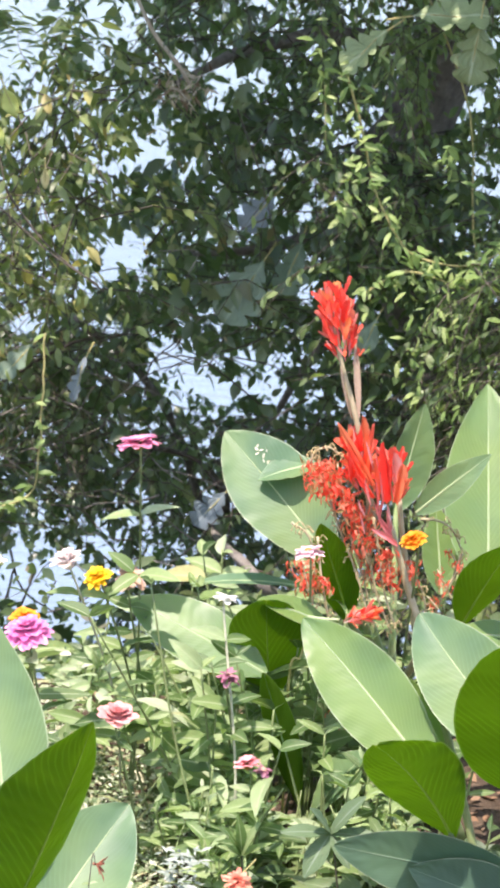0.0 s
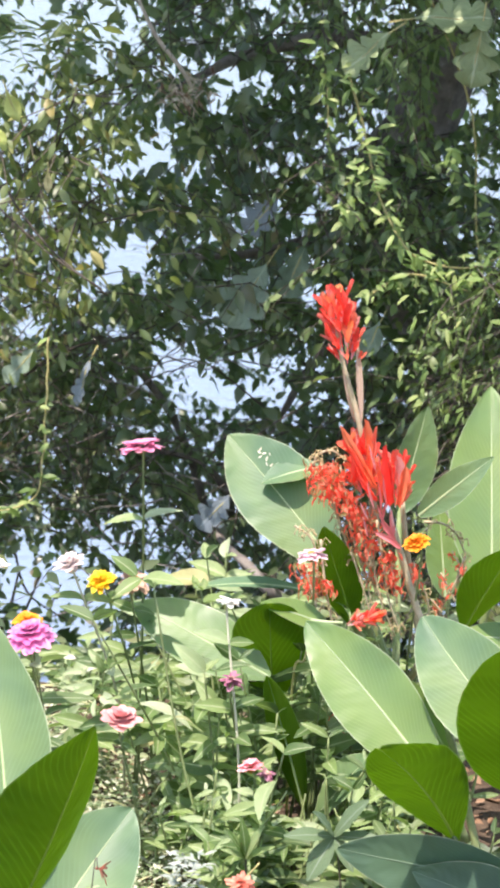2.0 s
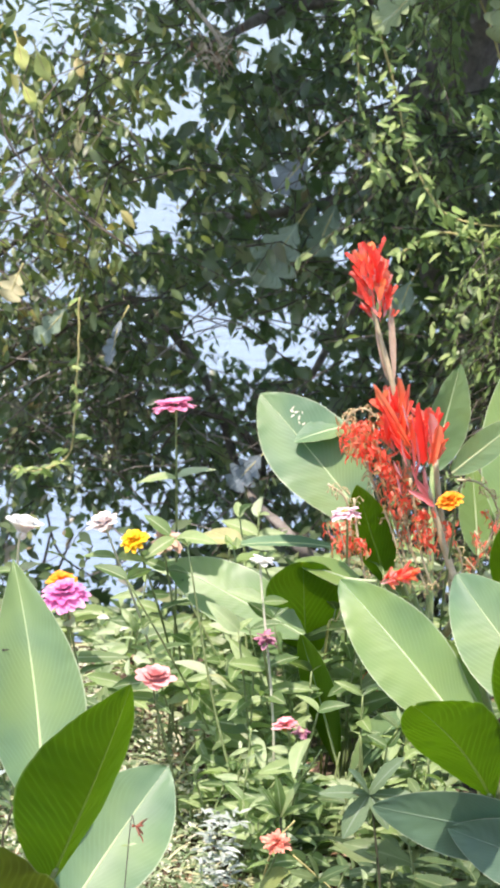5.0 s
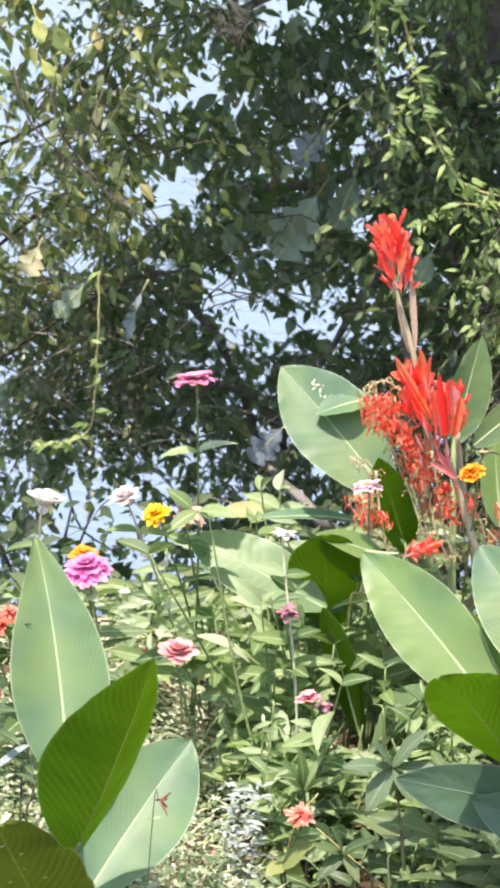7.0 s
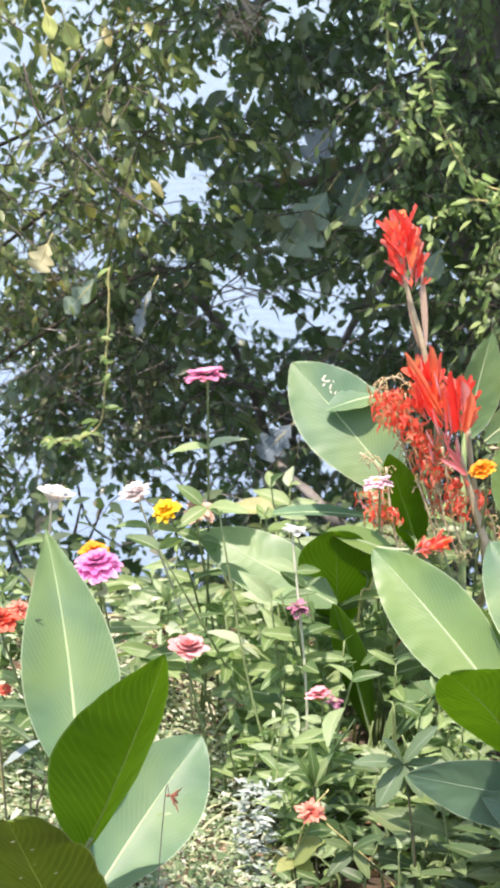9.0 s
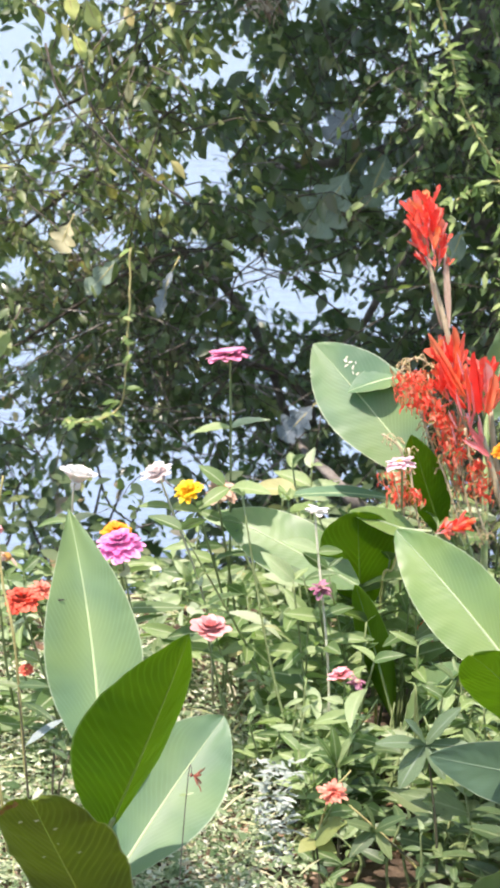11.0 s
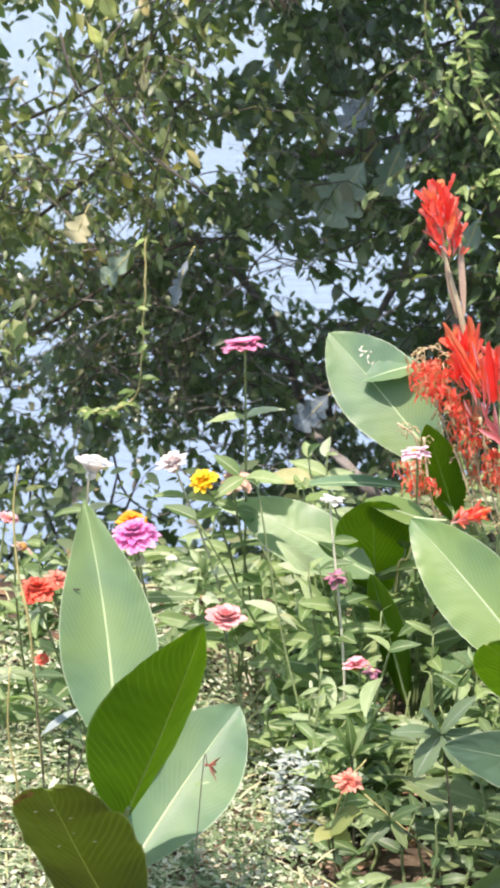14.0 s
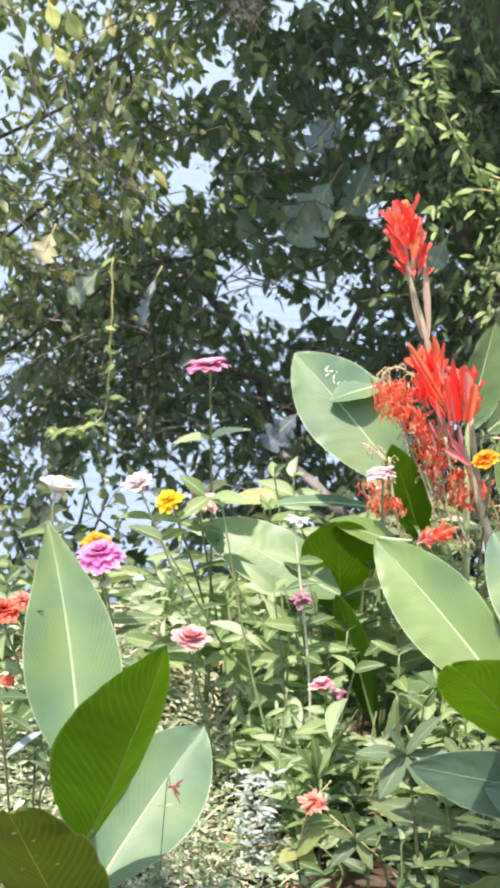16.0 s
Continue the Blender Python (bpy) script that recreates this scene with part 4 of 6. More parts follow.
def canna_leaf(plant, base, tip, width, face, bend=0.0, cup=0.12, side=0.0, wide=0.45, point=0.8, wave=0.03, up_half=1.0, low_half=1.0, foot=None, mat=None, crease=1.0, under_mat=None, rib_mat=None):
    """A broad leaf from base to tip; face: which way its upper side looks; bend: sag of the middle along face; side: sweep in the blade's plane; wide: where along it is widest; up_half, low_half: how broad the halves beside the midrib show."""
    base, tip, face = Vector(base), Vector(tip), Vector(face).normalized()
    axis = tip - base
    ln = axis.length
    lat = axis.normalized().cross(face).normalized()
    nrm = lat.cross(axis.normalized())
    mid = (base + tip) / 2 + nrm * bend * ln + lat * side * ln
    seed = base.x * 7 + tip.z * 3
    nv, nu = 72, 8
    power = math.log(0.5) / math.log(wide)
    bm, rib = bmesh.new(), bmesh.new()
    uvl = bm.loops.layers.uv.new("uv")
    rows, under, ribs, info = [], [], [], {}
    for j in range(nv + 1):
        v = j / nv
        c = base * (1 - v) ** 2 + mid * 2 * v * (1 - v) + tip * v * v
        t = ((mid - base) * (1 - v) + (tip - mid) * v).normalized()
        s = t.cross(nrm).normalized()
        n2 = s.cross(t)
        w = 0.5 * width * math.sin(math.pi * (0.02 + 0.977 * v) ** power) ** point
        half = min(0.8 * w * min(up_half, low_half), 0.0023 * max(0.0, 1 - v / 0.9) ** 0.8 + 0.0003)
        for sign in (-1, 1):
            row, low = [], []
            for i in range(nu + 1):
                a = i / nu
                h0 = half / max(w * (up_half if sign > 0 else low_half), 1e-5)
                u = sign * (h0 + (1 - h0) * a)
                edge = wave * width * a ** 2 * (noise.noise(Vector((v * 6 + seed, u, seed))) + 0.4 * noise.noise(Vector((v * 17 + seed, u, seed))))
                jag = 1 + 0.015 * a * noise.noise(Vector((v * 30 + seed, u * 2, 5)))
                ridge = crease * (0.00032 * math.sin(v * 105 - a * 14 + noise.noise(Vector((v * 4, a, seed))) * 4) + 0.0010 * noise.noise(Vector((v * 9 - a * 2, a, seed)))) * math.sin(math.pi * a)
                p = c + s * (u * w * jag * (up_half if sign > 0 else low_half)) + n2 * (cup * a ** 1.4 * w * 2 + edge + ridge)
                vert = bm.verts.new(p)
                info[vert] = (u, v * ln / 0.4)
                row.append(vert)
                vert = bm.verts.new(p - n2 * 0.0009 * (1 - a ** 6))
                info[vert] = (u, v * ln / 0.4)
                low.append(vert)
            rows.append(row)
            under.append(low)
        ribs.append([rib.verts.new(c + s * (half * q) + n2 * (0.0016 * (1 - q * q) * (1 - 0.7 * v))) for q in (-1.04, -0.5, 0, 0.5, 1.04)])
    for slot, sheet in ((0, rows), (1, under)):
        for a, b in zip(sheet, sheet[2:]):
            for i in range(nu):
                f = bm.faces.new((a[i], a[i + 1], b[i + 1], b[i]))
                f.material_index = slot
                for lp in f.loops:
                    lp[uvl].uv = info[lp.vert]
    for a, b in zip(ribs, ribs[1:]):
        for i in range(4):
            rib.faces.new((a[i], a[i + 1], b[i + 1], b[i]))
    bmesh.ops.recalc_face_normals(bm, faces=bm.faces)
    def on_blade(u, v, lift):
        c = base * (1 - v) ** 2 + mid * 2 * v * (1 - v) + tip * v * v
        t = ((mid - base) * (1 - v) + (tip - mid) * v).normalized()
        s = t.cross(nrm).normalized()
        n2 = s.cross(t)
        w = 0.5 * width * math.sin(math.pi * (0.02 + 0.977 * v) ** power) ** point
        a = abs(u)
        edge = wave * width * a ** 2 * (noise.noise(Vector((v * 6 + seed, u, seed))) + 0.4 * noise.noise(Vector((v * 17 + seed, u, seed))))
        return c + s * (u * w * (up_half if u > 0 else low_half)) + n2 * (cup * a ** 1.4 * w * 2 + edge + lift), n2

    leaf = part("leaf", bm, mat or CANNA, plant)
    SURFACE[leaf.name] = on_blade
    leaf.data.materials.append(under_mat or UNDER)
    if face.y > 0.5:
        part("midrib", rib, rib_mat or RIB_UNDER, leaf)
    else:
        part("midrib", rib, rib_mat or RIB, leaf, "raised midrib" if rib_mat else "pale raised midrib")
    if foot is not None:
        foot = Vector(foot)
        part("leaf_stalk", stem([foot, foot.lerp(base, 0.6) + Vector((0, 0, 0.01)), base, base.lerp(mid, 0.12)], 0.008, 0.0040, 14, 8), CSTEM, leaf)
    return leaf


# the small clump near the path, left of the flowers
root = Vector((-0.325, 3.200, 0.243)); root.z = ground_z(root.x, root.y)
left = thing("canna_lily", root, "young canna lily with broad upright green leaves", "plant", "canna lilies")
FOOT_L = (-0.306, 3.150, 0.301)
part("stalk", stem([root, FOOT_L, (-0.318, 3.200, 0.398)], 0.012, 0.007), CSTEM, left)
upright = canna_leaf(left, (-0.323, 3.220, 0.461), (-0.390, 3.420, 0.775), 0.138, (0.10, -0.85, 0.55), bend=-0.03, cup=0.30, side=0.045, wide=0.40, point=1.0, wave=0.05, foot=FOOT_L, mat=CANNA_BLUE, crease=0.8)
canna_leaf(left, (-0.308, 3.160, 0.390), (-0.172, 2.920, 0.758), 0.135, (-0.25, 0.62, 0.75), bend=0.05, cup=0.24, side=-0.05, wide=0.42, point=0.95, up_half=1.32, low_half=0.78, foot=FOOT_L, crease=3.2)
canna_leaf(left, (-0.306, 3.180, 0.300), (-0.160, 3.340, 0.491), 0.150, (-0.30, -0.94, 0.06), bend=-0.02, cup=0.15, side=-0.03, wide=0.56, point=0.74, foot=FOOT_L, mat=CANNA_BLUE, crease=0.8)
spotted = canna_leaf(left, (-0.288, 3.060, 0.252), (-0.354, 2.800, 0.583), 0.150, (0.0, 0.62, 0.75), bend=0.06, cup=0.12, side=0.05, wide=0.58, point=0.45, wave=0.10, foot=FOOT_L, crease=2.5, under_mat=UNDER_OLD, rib_mat=RIB_OLD)

# the clump near the path, right of the flowers
root = Vector((0.321, 3.500, 0.281)); root.z = ground_z(root.x, root.y)
right = thing("canna_lily", root, "canna lily with broad light green leaves, some seen from below", "plant", "canna lilies")
FOOT_R = (0.354, 3.500, 0.310)
part("stalk", stem([root, FOOT_R, (0.327, 3.500, 0.463), (0.303, 3.500, 0.551), (0.280, 3.500, 0.626)], 0.0075, 0.005), CSTEM, right)
canna_leaf(right, (0.286, 3.450, 0.493), (0.084, 3.580, 0.705), 0.122, (-0.25, -0.72, 0.65), bend=0.02, cup=0.12, side=0.03, wide=0.52, point=0.72, foot=(0.330, 3.500, 0.391))
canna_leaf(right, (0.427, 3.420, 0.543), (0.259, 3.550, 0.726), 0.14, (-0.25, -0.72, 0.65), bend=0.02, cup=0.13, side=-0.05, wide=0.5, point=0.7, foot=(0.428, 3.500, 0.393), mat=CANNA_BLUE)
canna_leaf(right, (0.312, 3.420, 0.418), (0.187, 3.200, 0.639), 0.120, (-0.2, 0.74, 0.64), bend=0.05, cup=0.08, side=-0.06, wide=0.62, point=0.62, crease=2.0, up_half=0.95, low_half=1.15, wave=0.06, foot=(0.332, 3.430, 0.320))
canna_leaf(right, (0.400, 3.400, 0.506), (0.356, 3.080, 0.822), 0.165, (-0.1, 0.70, 0.70), bend=0.05, cup=0.08, wide=0.42, point=0.6, crease=1.2, foot=(0.437, 3.420, 0.408))
canna_leaf(right, (0.315, 3.520, 0.491), (0.244, 3.600, 0.611), 0.06, (-0.6, -0.6, 0.45), cup=0.2)
canna_leaf(right, (0.420, 3.400, 0.362), (0.137, 3.400, 0.414), 0.104, (0.45, -0.78, -0.08), bend=0.03, cup=0.05, wide=0.5, point=0.7, foot=FOOT_R, mat=CANNA_SHADED, rib_mat=RIB_SHADED)
canna_leaf(right, (0.435, 3.360, 0.327), (0.246, 3.380, 0.390), 0.10, (0.4, -0.75, 0.05), bend=0.05, cup=0.08, mat=CANNA_SHADED, rib_mat=RIB_SHADED)
canna_leaf(right, (0.282, 3.280, 0.291), (0.149, 3.220, 0.255), 0.14, (0.6, -0.6, -0.4), bend=0.10, cup=0.08, mat=CANNA_SHADED, rib_mat=RIB_SHADED)

# the flowering clump at the back
root = Vector((0.280, 4.250, 0.237)); root.z = ground_z(root.x, root.y)
back = thing("canna_lily", root, "flowering canna lily with red flower spikes and broad leaves", "plant", "canna lilies")
FOOT_B = (0.248, 4.300, 0.350)
part("stalk", stem([root, FOOT_B, (0.190, 4.300, 0.544)], 0.014, 0.007), CSTEM, back)
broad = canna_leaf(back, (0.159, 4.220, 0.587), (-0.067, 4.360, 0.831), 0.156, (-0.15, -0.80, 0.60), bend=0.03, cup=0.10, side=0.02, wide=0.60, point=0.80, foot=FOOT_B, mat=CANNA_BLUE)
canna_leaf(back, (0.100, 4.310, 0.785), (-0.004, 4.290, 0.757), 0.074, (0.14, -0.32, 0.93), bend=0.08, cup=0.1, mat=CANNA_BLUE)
canna_leaf(back, (0.167, 4.200, 0.519), (0.109, 4.060, 0.735), 0.078, (-0.2, 0.6, 0.75), cup=0.1, wide=0.5, crease=2.0, foot=FOOT_B)
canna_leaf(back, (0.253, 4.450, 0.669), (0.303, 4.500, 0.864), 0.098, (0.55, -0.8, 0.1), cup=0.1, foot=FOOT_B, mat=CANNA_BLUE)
canna_leaf(back, (0.418, 4.280, 0.560), (0.417, 4.460, 0.911), 0.170, (0.05, -0.85, 0.5), bend=0.03, cup=0.14, wide=0.45, point=0.85, foot=(0.382, 4.300, 0.387))
canna_leaf(back, (0.277, 4.160, 0.734), (0.403, 4.140, 0.846), 0.056, (0.45, -0.5, 0.6), bend=0.08, cup=0.1, mat=CANNA_BLUE)
canna_leaf(back, (0.362, 4.140, 0.536), (0.432, 3.980, 0.723), 0.100, (-0.1, 0.62, 0.75), bend=0.05, cup=0.1, wide=0.55, point=0.6)
canna_leaf(back, (0.341, 4.400, 0.520), (0.327, 4.450, 0.682), 0.07, (0.2, -0.9, 0.2), cup=0.1)
canna_leaf(back, (0.474, 4.100, 0.525), (0.342, 4.050, 0.547), 0.06, (0.0, -0.6, 0.8), bend=0.08, cup=0.1)
canna_leaf(back, (0.022, 3.990, 0.486), (-0.221, 4.060, 0.595), 0.115, (-0.1, -0.70, 0.7), bend=0.05, cup=0.05, wide=0.5)
canna_leaf(back, (0.027, 4.080, 0.401), (0.021, 3.940, 0.631), 0.132, (-0.1, 0.55, 0.8), bend=0.06, cup=0.1, wide=0.6, point=0.6, foot=FOOT_B)
canna_leaf(back, (0.076, 4.350, 0.543), (-0.126, 4.300, 0.556), 0.045, (0.2, -0.2, 0.97), bend=0.10, cup=0.1, mat=CANNA_BLUE)
canna_leaf(back, (0.122, 4.000, 0.576), (0.006, 3.950, 0.629), 0.055, (0.1, -0.6, 0.8), bend=0.05, cup=0.1)
canna_leaf(back, (0.085, 4.000, 0.243), (0.019, 3.920, 0.511), 0.056, (-0.1, 0.45, 0.85), bend=0.04, cup=0.15, wide=0.55, point=0.7)
canna_leaf(back, (0.100, 3.980, 0.226), (0.197, 3.950, 0.363), 0.085, (0.1, -0.35, 0.9), bend=0.08, cup=0.12, wide=0.6, mat=CANNA_BLUE)

PETALS = [blade_mesh("petal", RED, spoon(0.18), 1.2, -0.10, 8, 4, 0.0, 0.09, 1), blade_mesh("petal", RED, spoon(0.19), 1.3, 0.16, 8, 4, 0.1, 0.10, 2), blade_mesh("petal", RED, spoon(0.16), 1.1, -0.22, 8, 4, 0.0, 0.10, 3)]
TUBES = [blade_mesh("flower_tube", PINKRED, lance(0.10), 0.9, -0.05, 5, 4, 0, 0, 4)]
WILTS = [blade_mesh("wilted_petal", WILT, lance(0.15), 0.9, 0.7, 7, 2, 0.2, 0.10, 5), blade_mesh("wilted_petal", WILT, lance(0.18), 0.8, 1.2, 7, 2, 0.5, 0.12, 6)]
DRY = blade_mesh("sheath", SHEATH, lance(0.068), 0.8, 0.03, 6, 4, 0, 0, 7)


def floret(rnd, plant, at, d, size):
    """One narrow bloom: a pink tube and three flame-shaped petals."""
    d = d.normalized()
    piece("flower_tube", TUBES[0], plant, frame_of(at, d, (0, -1, 0.2), (size * 0.5, size * 0.75, size * 0.5)))
    top = at + d * size * 0.45
    ref = d.orthogonal().normalized()
    oth = d.cross(ref)
    a0 = rnd.uniform(0, 6.28)
    for k in range(3):
        a = a0 + k * 2.09 + rnd.uniform(-.3, .3)
        out = ref * math.cos(a) + oth * math.sin(a)
        s = size * rnd.uniform(0.75, 1.1)
        piece("petal", rnd.choice(PETALS), plant, frame_of(top + out * size * 0.04, d + out * rnd.uniform(0.15, 0.75), -out, (s * rnd.uniform(0.8, 1.1), s, s * 0.8)))


def flower_spike(rnd, plant, low, high, count, size, reach):
    """Blooms crowded in a spiral round the end of a stalk, the lowest ones small."""
    low, high = Vector(low), Vector(high)
    up = (high - low).normalized()
    for i in range(count):
        f = i / (count - 1)
        a = i * 2.4
        out = Vector((math.cos(a), math.sin(a), 0)) * (1 - 0.35 * f)
        floret(rnd, plant, low.lerp(high, f) + out * reach * 0.35, up + out * (0.62 - 0.30 * f), size * (0.62 + 0.38 * min(1, f * 2.2)) * rnd.uniform(0.9, 1.1))


def single_petal(rnd, plant, mesh, low, tip, width):
    low, tip = Vector(low), Vector(tip)
    ln = (tip - low).length
    piece(mesh.name.split(".")[0], mesh, plant, frame_of(low, tip - low, (rnd.uniform(-.4, .4), -1, 0.3), (width * 1.6, ln, ln * 0.9)))


REST, STUBS = [], []


def wilted_cluster(rnd, plant, top, bottom, spread, count, size=0.05):
    """Hanging spent petals along a stalk."""
    top, bottom = Vector(top), Vector(bottom)
    part("spent_stalk", stem([bottom + (bottom - top) * 0.3, bottom, top], 0.0024, 0.0014, 10, 6), SPIKE_STEM, plant)
    for i in range(count):
        p = top.lerp(bottom, rnd.random())
        a = rnd.uniform(0, 6.28)
        out = Vector((math.cos(a), math.sin(a), 0))
        q = p + out * spread * rnd.random()
        d = out * rnd.uniform(0.3, 0.9) + Vector((rnd.gauss(0, 0.3), 0, rnd.uniform(-1.3, 0.4)))
        s = size * rnd.uniform(0.35, 1.05)
        m = frame_of(q, d, out, (s * 0.9, s, s))
        if i % 4 == 0:
            piece("wilted_petal", WILTS[i % 8 // 4], plant, m)
        else:
            REST.append((WILTS[i % 2], m))


def hook_mesh(seed):
    """A curled flower stub with a small swollen end."""
    r = random.Random(seed)
    bm = tube(bmesh.new(), bez([(0, 0, 0), (0, 0.5, 0.1), (0.1, 0.85, -0.1 + 0.3 * r.random()), (0.25, 0.9, -0.45)], 8), (0.07, 0.05), 5)
    ends = bmesh.ops.create_uvsphere(bm, u_segments=6, v_segments=4, radius=0.13)["verts"]
    for v in ends:
        v.co = Vector((0.27, 0.9, -0.5)) + Vector((v.co.x, v.co.y, v.co.z * 1.5))
    me = bpy.data.meshes.new("seed_stub")
    bm.to_mesh(me); bm.free(); smooth(me)
    me.materials.append(POD)
    return me


HOOKS = [hook_mesh(k) for k in range(3)]


def stub_strand(rnd, plant, pts, count):
    """A bare fruiting stalk set with curled stubs."""
    part("spent_stalk", stem(pts, 0.0026, 0.0016, 16, 6), SPIKE_STEM, plant)
    line = bez(pts, 60)
    for i in range(count):
        p = line[rnd.randrange(61)]
        a = rnd.uniform(0, 6.28)
        d = Vector((math.cos(a), math.sin(a), rnd.uniform(-0.5, 0.7)))
        s = rnd.uniform(0.008, 0.016)
        m = frame_of(p, d, (0, 0, 1), (s, s, s))
        if i % 3 == 0:
            piece("seed_stub", HOOKS[i % 9 // 3], plant, m)
        else:
            STUBS.append((HOOKS[i % 3], m))


rnd = random.Random(11)
part("flower_stalk", stem([FOOT_B, (0.289, 4.100, 0.510), (0.258, 4.100, 0.632), (0.231, 4.100, 0.723)], 0.0075, 0.006, 16, 8), SPIKE_STEM, back)
part("flower_stalk", stem([(0.202, 4.120, 0.717), (0.185, 4.120, 0.818), (0.166, 4.120, 0.912), (0.139, 4.120, 1.006), (0.119, 4.120, 1.103)], 0.0075, 0.003, 18, 8), SPIKE_STEM, back)
part("flower_stalk", stem([(0.284, 4.150, 0.505), (0.256, 4.150, 0.680), (0.246, 4.150, 0.762)], 0.006, 0.005, 12, 8), SPIKE_STEM, back)
piece("sheath", DRY, back, frame_of((0.172, 4.115, 0.910), Vector((0.162, 4.115, 1.046)) - Vector((0.172, 4.115, 0.910)), (0, -1, 0), (0.085, 0.14, 0.075)))
piece("sheath", DRY, back, frame_of((0.160, 4.130, 0.905), Vector((0.136, 4.110, 1.007)) - Vector((0.160, 4.130, 0.905)), (0.3, -1, 0), (0.07, 0.10, 0.06)))
flower_spike(rnd, back, (0.146, 4.120, 1.003), (0.127, 4.120, 1.094), 30, 0.037, 0.036)
for low, tip, wide in (
        ((0.197, 4.080, 0.801), (0.133, 4.065, 0.911), 0.023),
        ((0.183, 4.090, 0.826), (0.177, 4.075, 0.925), 0.021),
        ((0.189, 4.100, 0.814), (0.198, 4.085, 0.911), 0.019),
        ((0.185, 4.070, 0.796), (0.147, 4.055, 0.876), 0.019),
        ((0.207, 4.060, 0.780), (0.193, 4.045, 0.856), 0.015),
        ((0.229, 4.050, 0.783), (0.211, 4.035, 0.889), 0.029),
        ((0.234, 4.030, 0.788), (0.231, 4.015, 0.875), 0.029),
        ((0.237, 4.040, 0.787), (0.259, 4.025, 0.827), 0.025),
        ((0.232, 4.020, 0.786), (0.246, 4.005, 0.858), 0.027),
        ((0.222, 4.060, 0.779), (0.220, 4.045, 0.851), 0.021),
        ((0.200, 4.050, 0.786), (0.167, 4.035, 0.833), 0.017),
        ((0.164, 4.090, 0.811), (0.159, 4.075, 0.891), 0.017)):
    single_petal(rnd, back, rnd.choice(PETALS), low, tip, wide)
for low, tip, wide in (
        ((0.233, 4.060, 0.714), (0.207, 4.050, 0.755), 0.014),
        ((0.240, 4.050, 0.707), (0.195, 4.040, 0.733), 0.013),
        ((0.230, 4.070, 0.716), (0.221, 4.060, 0.761), 0.012),
        ((0.242, 4.040, 0.704), (0.217, 4.030, 0.726), 0.013),
        ((0.215, 4.060, 0.739), (0.201, 4.050, 0.779), 0.011),
        ((0.210, 4.070, 0.744), (0.216, 4.060, 0.783), 0.011),
        ((0.206, 4.040, 0.763), (0.199, 4.030, 0.825), 0.010),
        ((0.216, 4.030, 0.776), (0.208, 4.020, 0.837), 0.009),
        ((0.195, 4.040, 0.773), (0.182, 4.030, 0.824), 0.010),
        ((0.199, 4.050, 0.830), (0.183, 4.040, 0.886), 0.009),
        ((0.186, 4.050, 0.751), (0.171, 4.040, 0.785), 0.009),
        ((0.209, 4.050, 0.820), (0.201, 4.040, 0.870), 0.009),
        ((0.186, 4.060, 0.718), (0.176, 4.050, 0.758), 0.008),
        ((0.229, 4.050, 0.741), (0.222, 4.040, 0.777), 0.010)):
    single_petal(rnd, back, TUBES[0], low, tip, wide * (2.4 if wide > 0.0112 else 1.4))
flower_spike(rnd, back, (0.187, 4.120, 0.769), (0.171, 4.120, 0.844), 22, 0.038, 0.028)
flower_spike(rnd, back, (0.232, 4.070, 0.771), (0.231, 4.070, 0.821), 16, 0.036, 0.024)
for top, bottom, spread, count, size in (
        ((0.103, 4.090, 0.838), (0.126, 4.090, 0.774), 0.034, 230, 0.020),
        ((0.136, 4.090, 0.835), (0.152, 4.090, 0.760), 0.026, 120, 0.020),
        ((0.157, 4.090, 0.771), (0.186, 4.090, 0.684), 0.024, 170, 0.019),
        ((0.187, 4.100, 0.759), (0.197, 4.100, 0.693), 0.022, 80, 0.018),
        ((0.224, 4.080, 0.689), (0.236, 4.080, 0.618), 0.020, 130, 0.019),
        ((0.078, 4.050, 0.674), (0.093, 4.050, 0.617), 0.024, 120, 0.018),
        ((0.118, 4.050, 0.642), (0.128, 4.050, 0.618), 0.010, 28, 0.016),
        ((0.268, 4.120, 0.659), (0.274, 4.120, 0.623), 0.012, 40, 0.018),
        ((0.180, 4.120, 0.678), (0.199, 4.120, 0.617), 0.020, 50, 0.016),
        ((0.338, 4.180, 0.665), (0.359, 4.180, 0.627), 0.014, 24, 0.017),
        ((0.319, 4.180, 0.626), (0.340, 4.180, 0.585), 0.014, 26, 0.018),
        ((0.302, 4.180, 0.578), (0.318, 4.180, 0.559), 0.014, 24, 0.018),
        ((0.135, 4.050, 0.410), (0.148, 4.050, 0.375), 0.015, 30, 0.022)):
    wilted_cluster(rnd, back, top, bottom, spread, count, size)
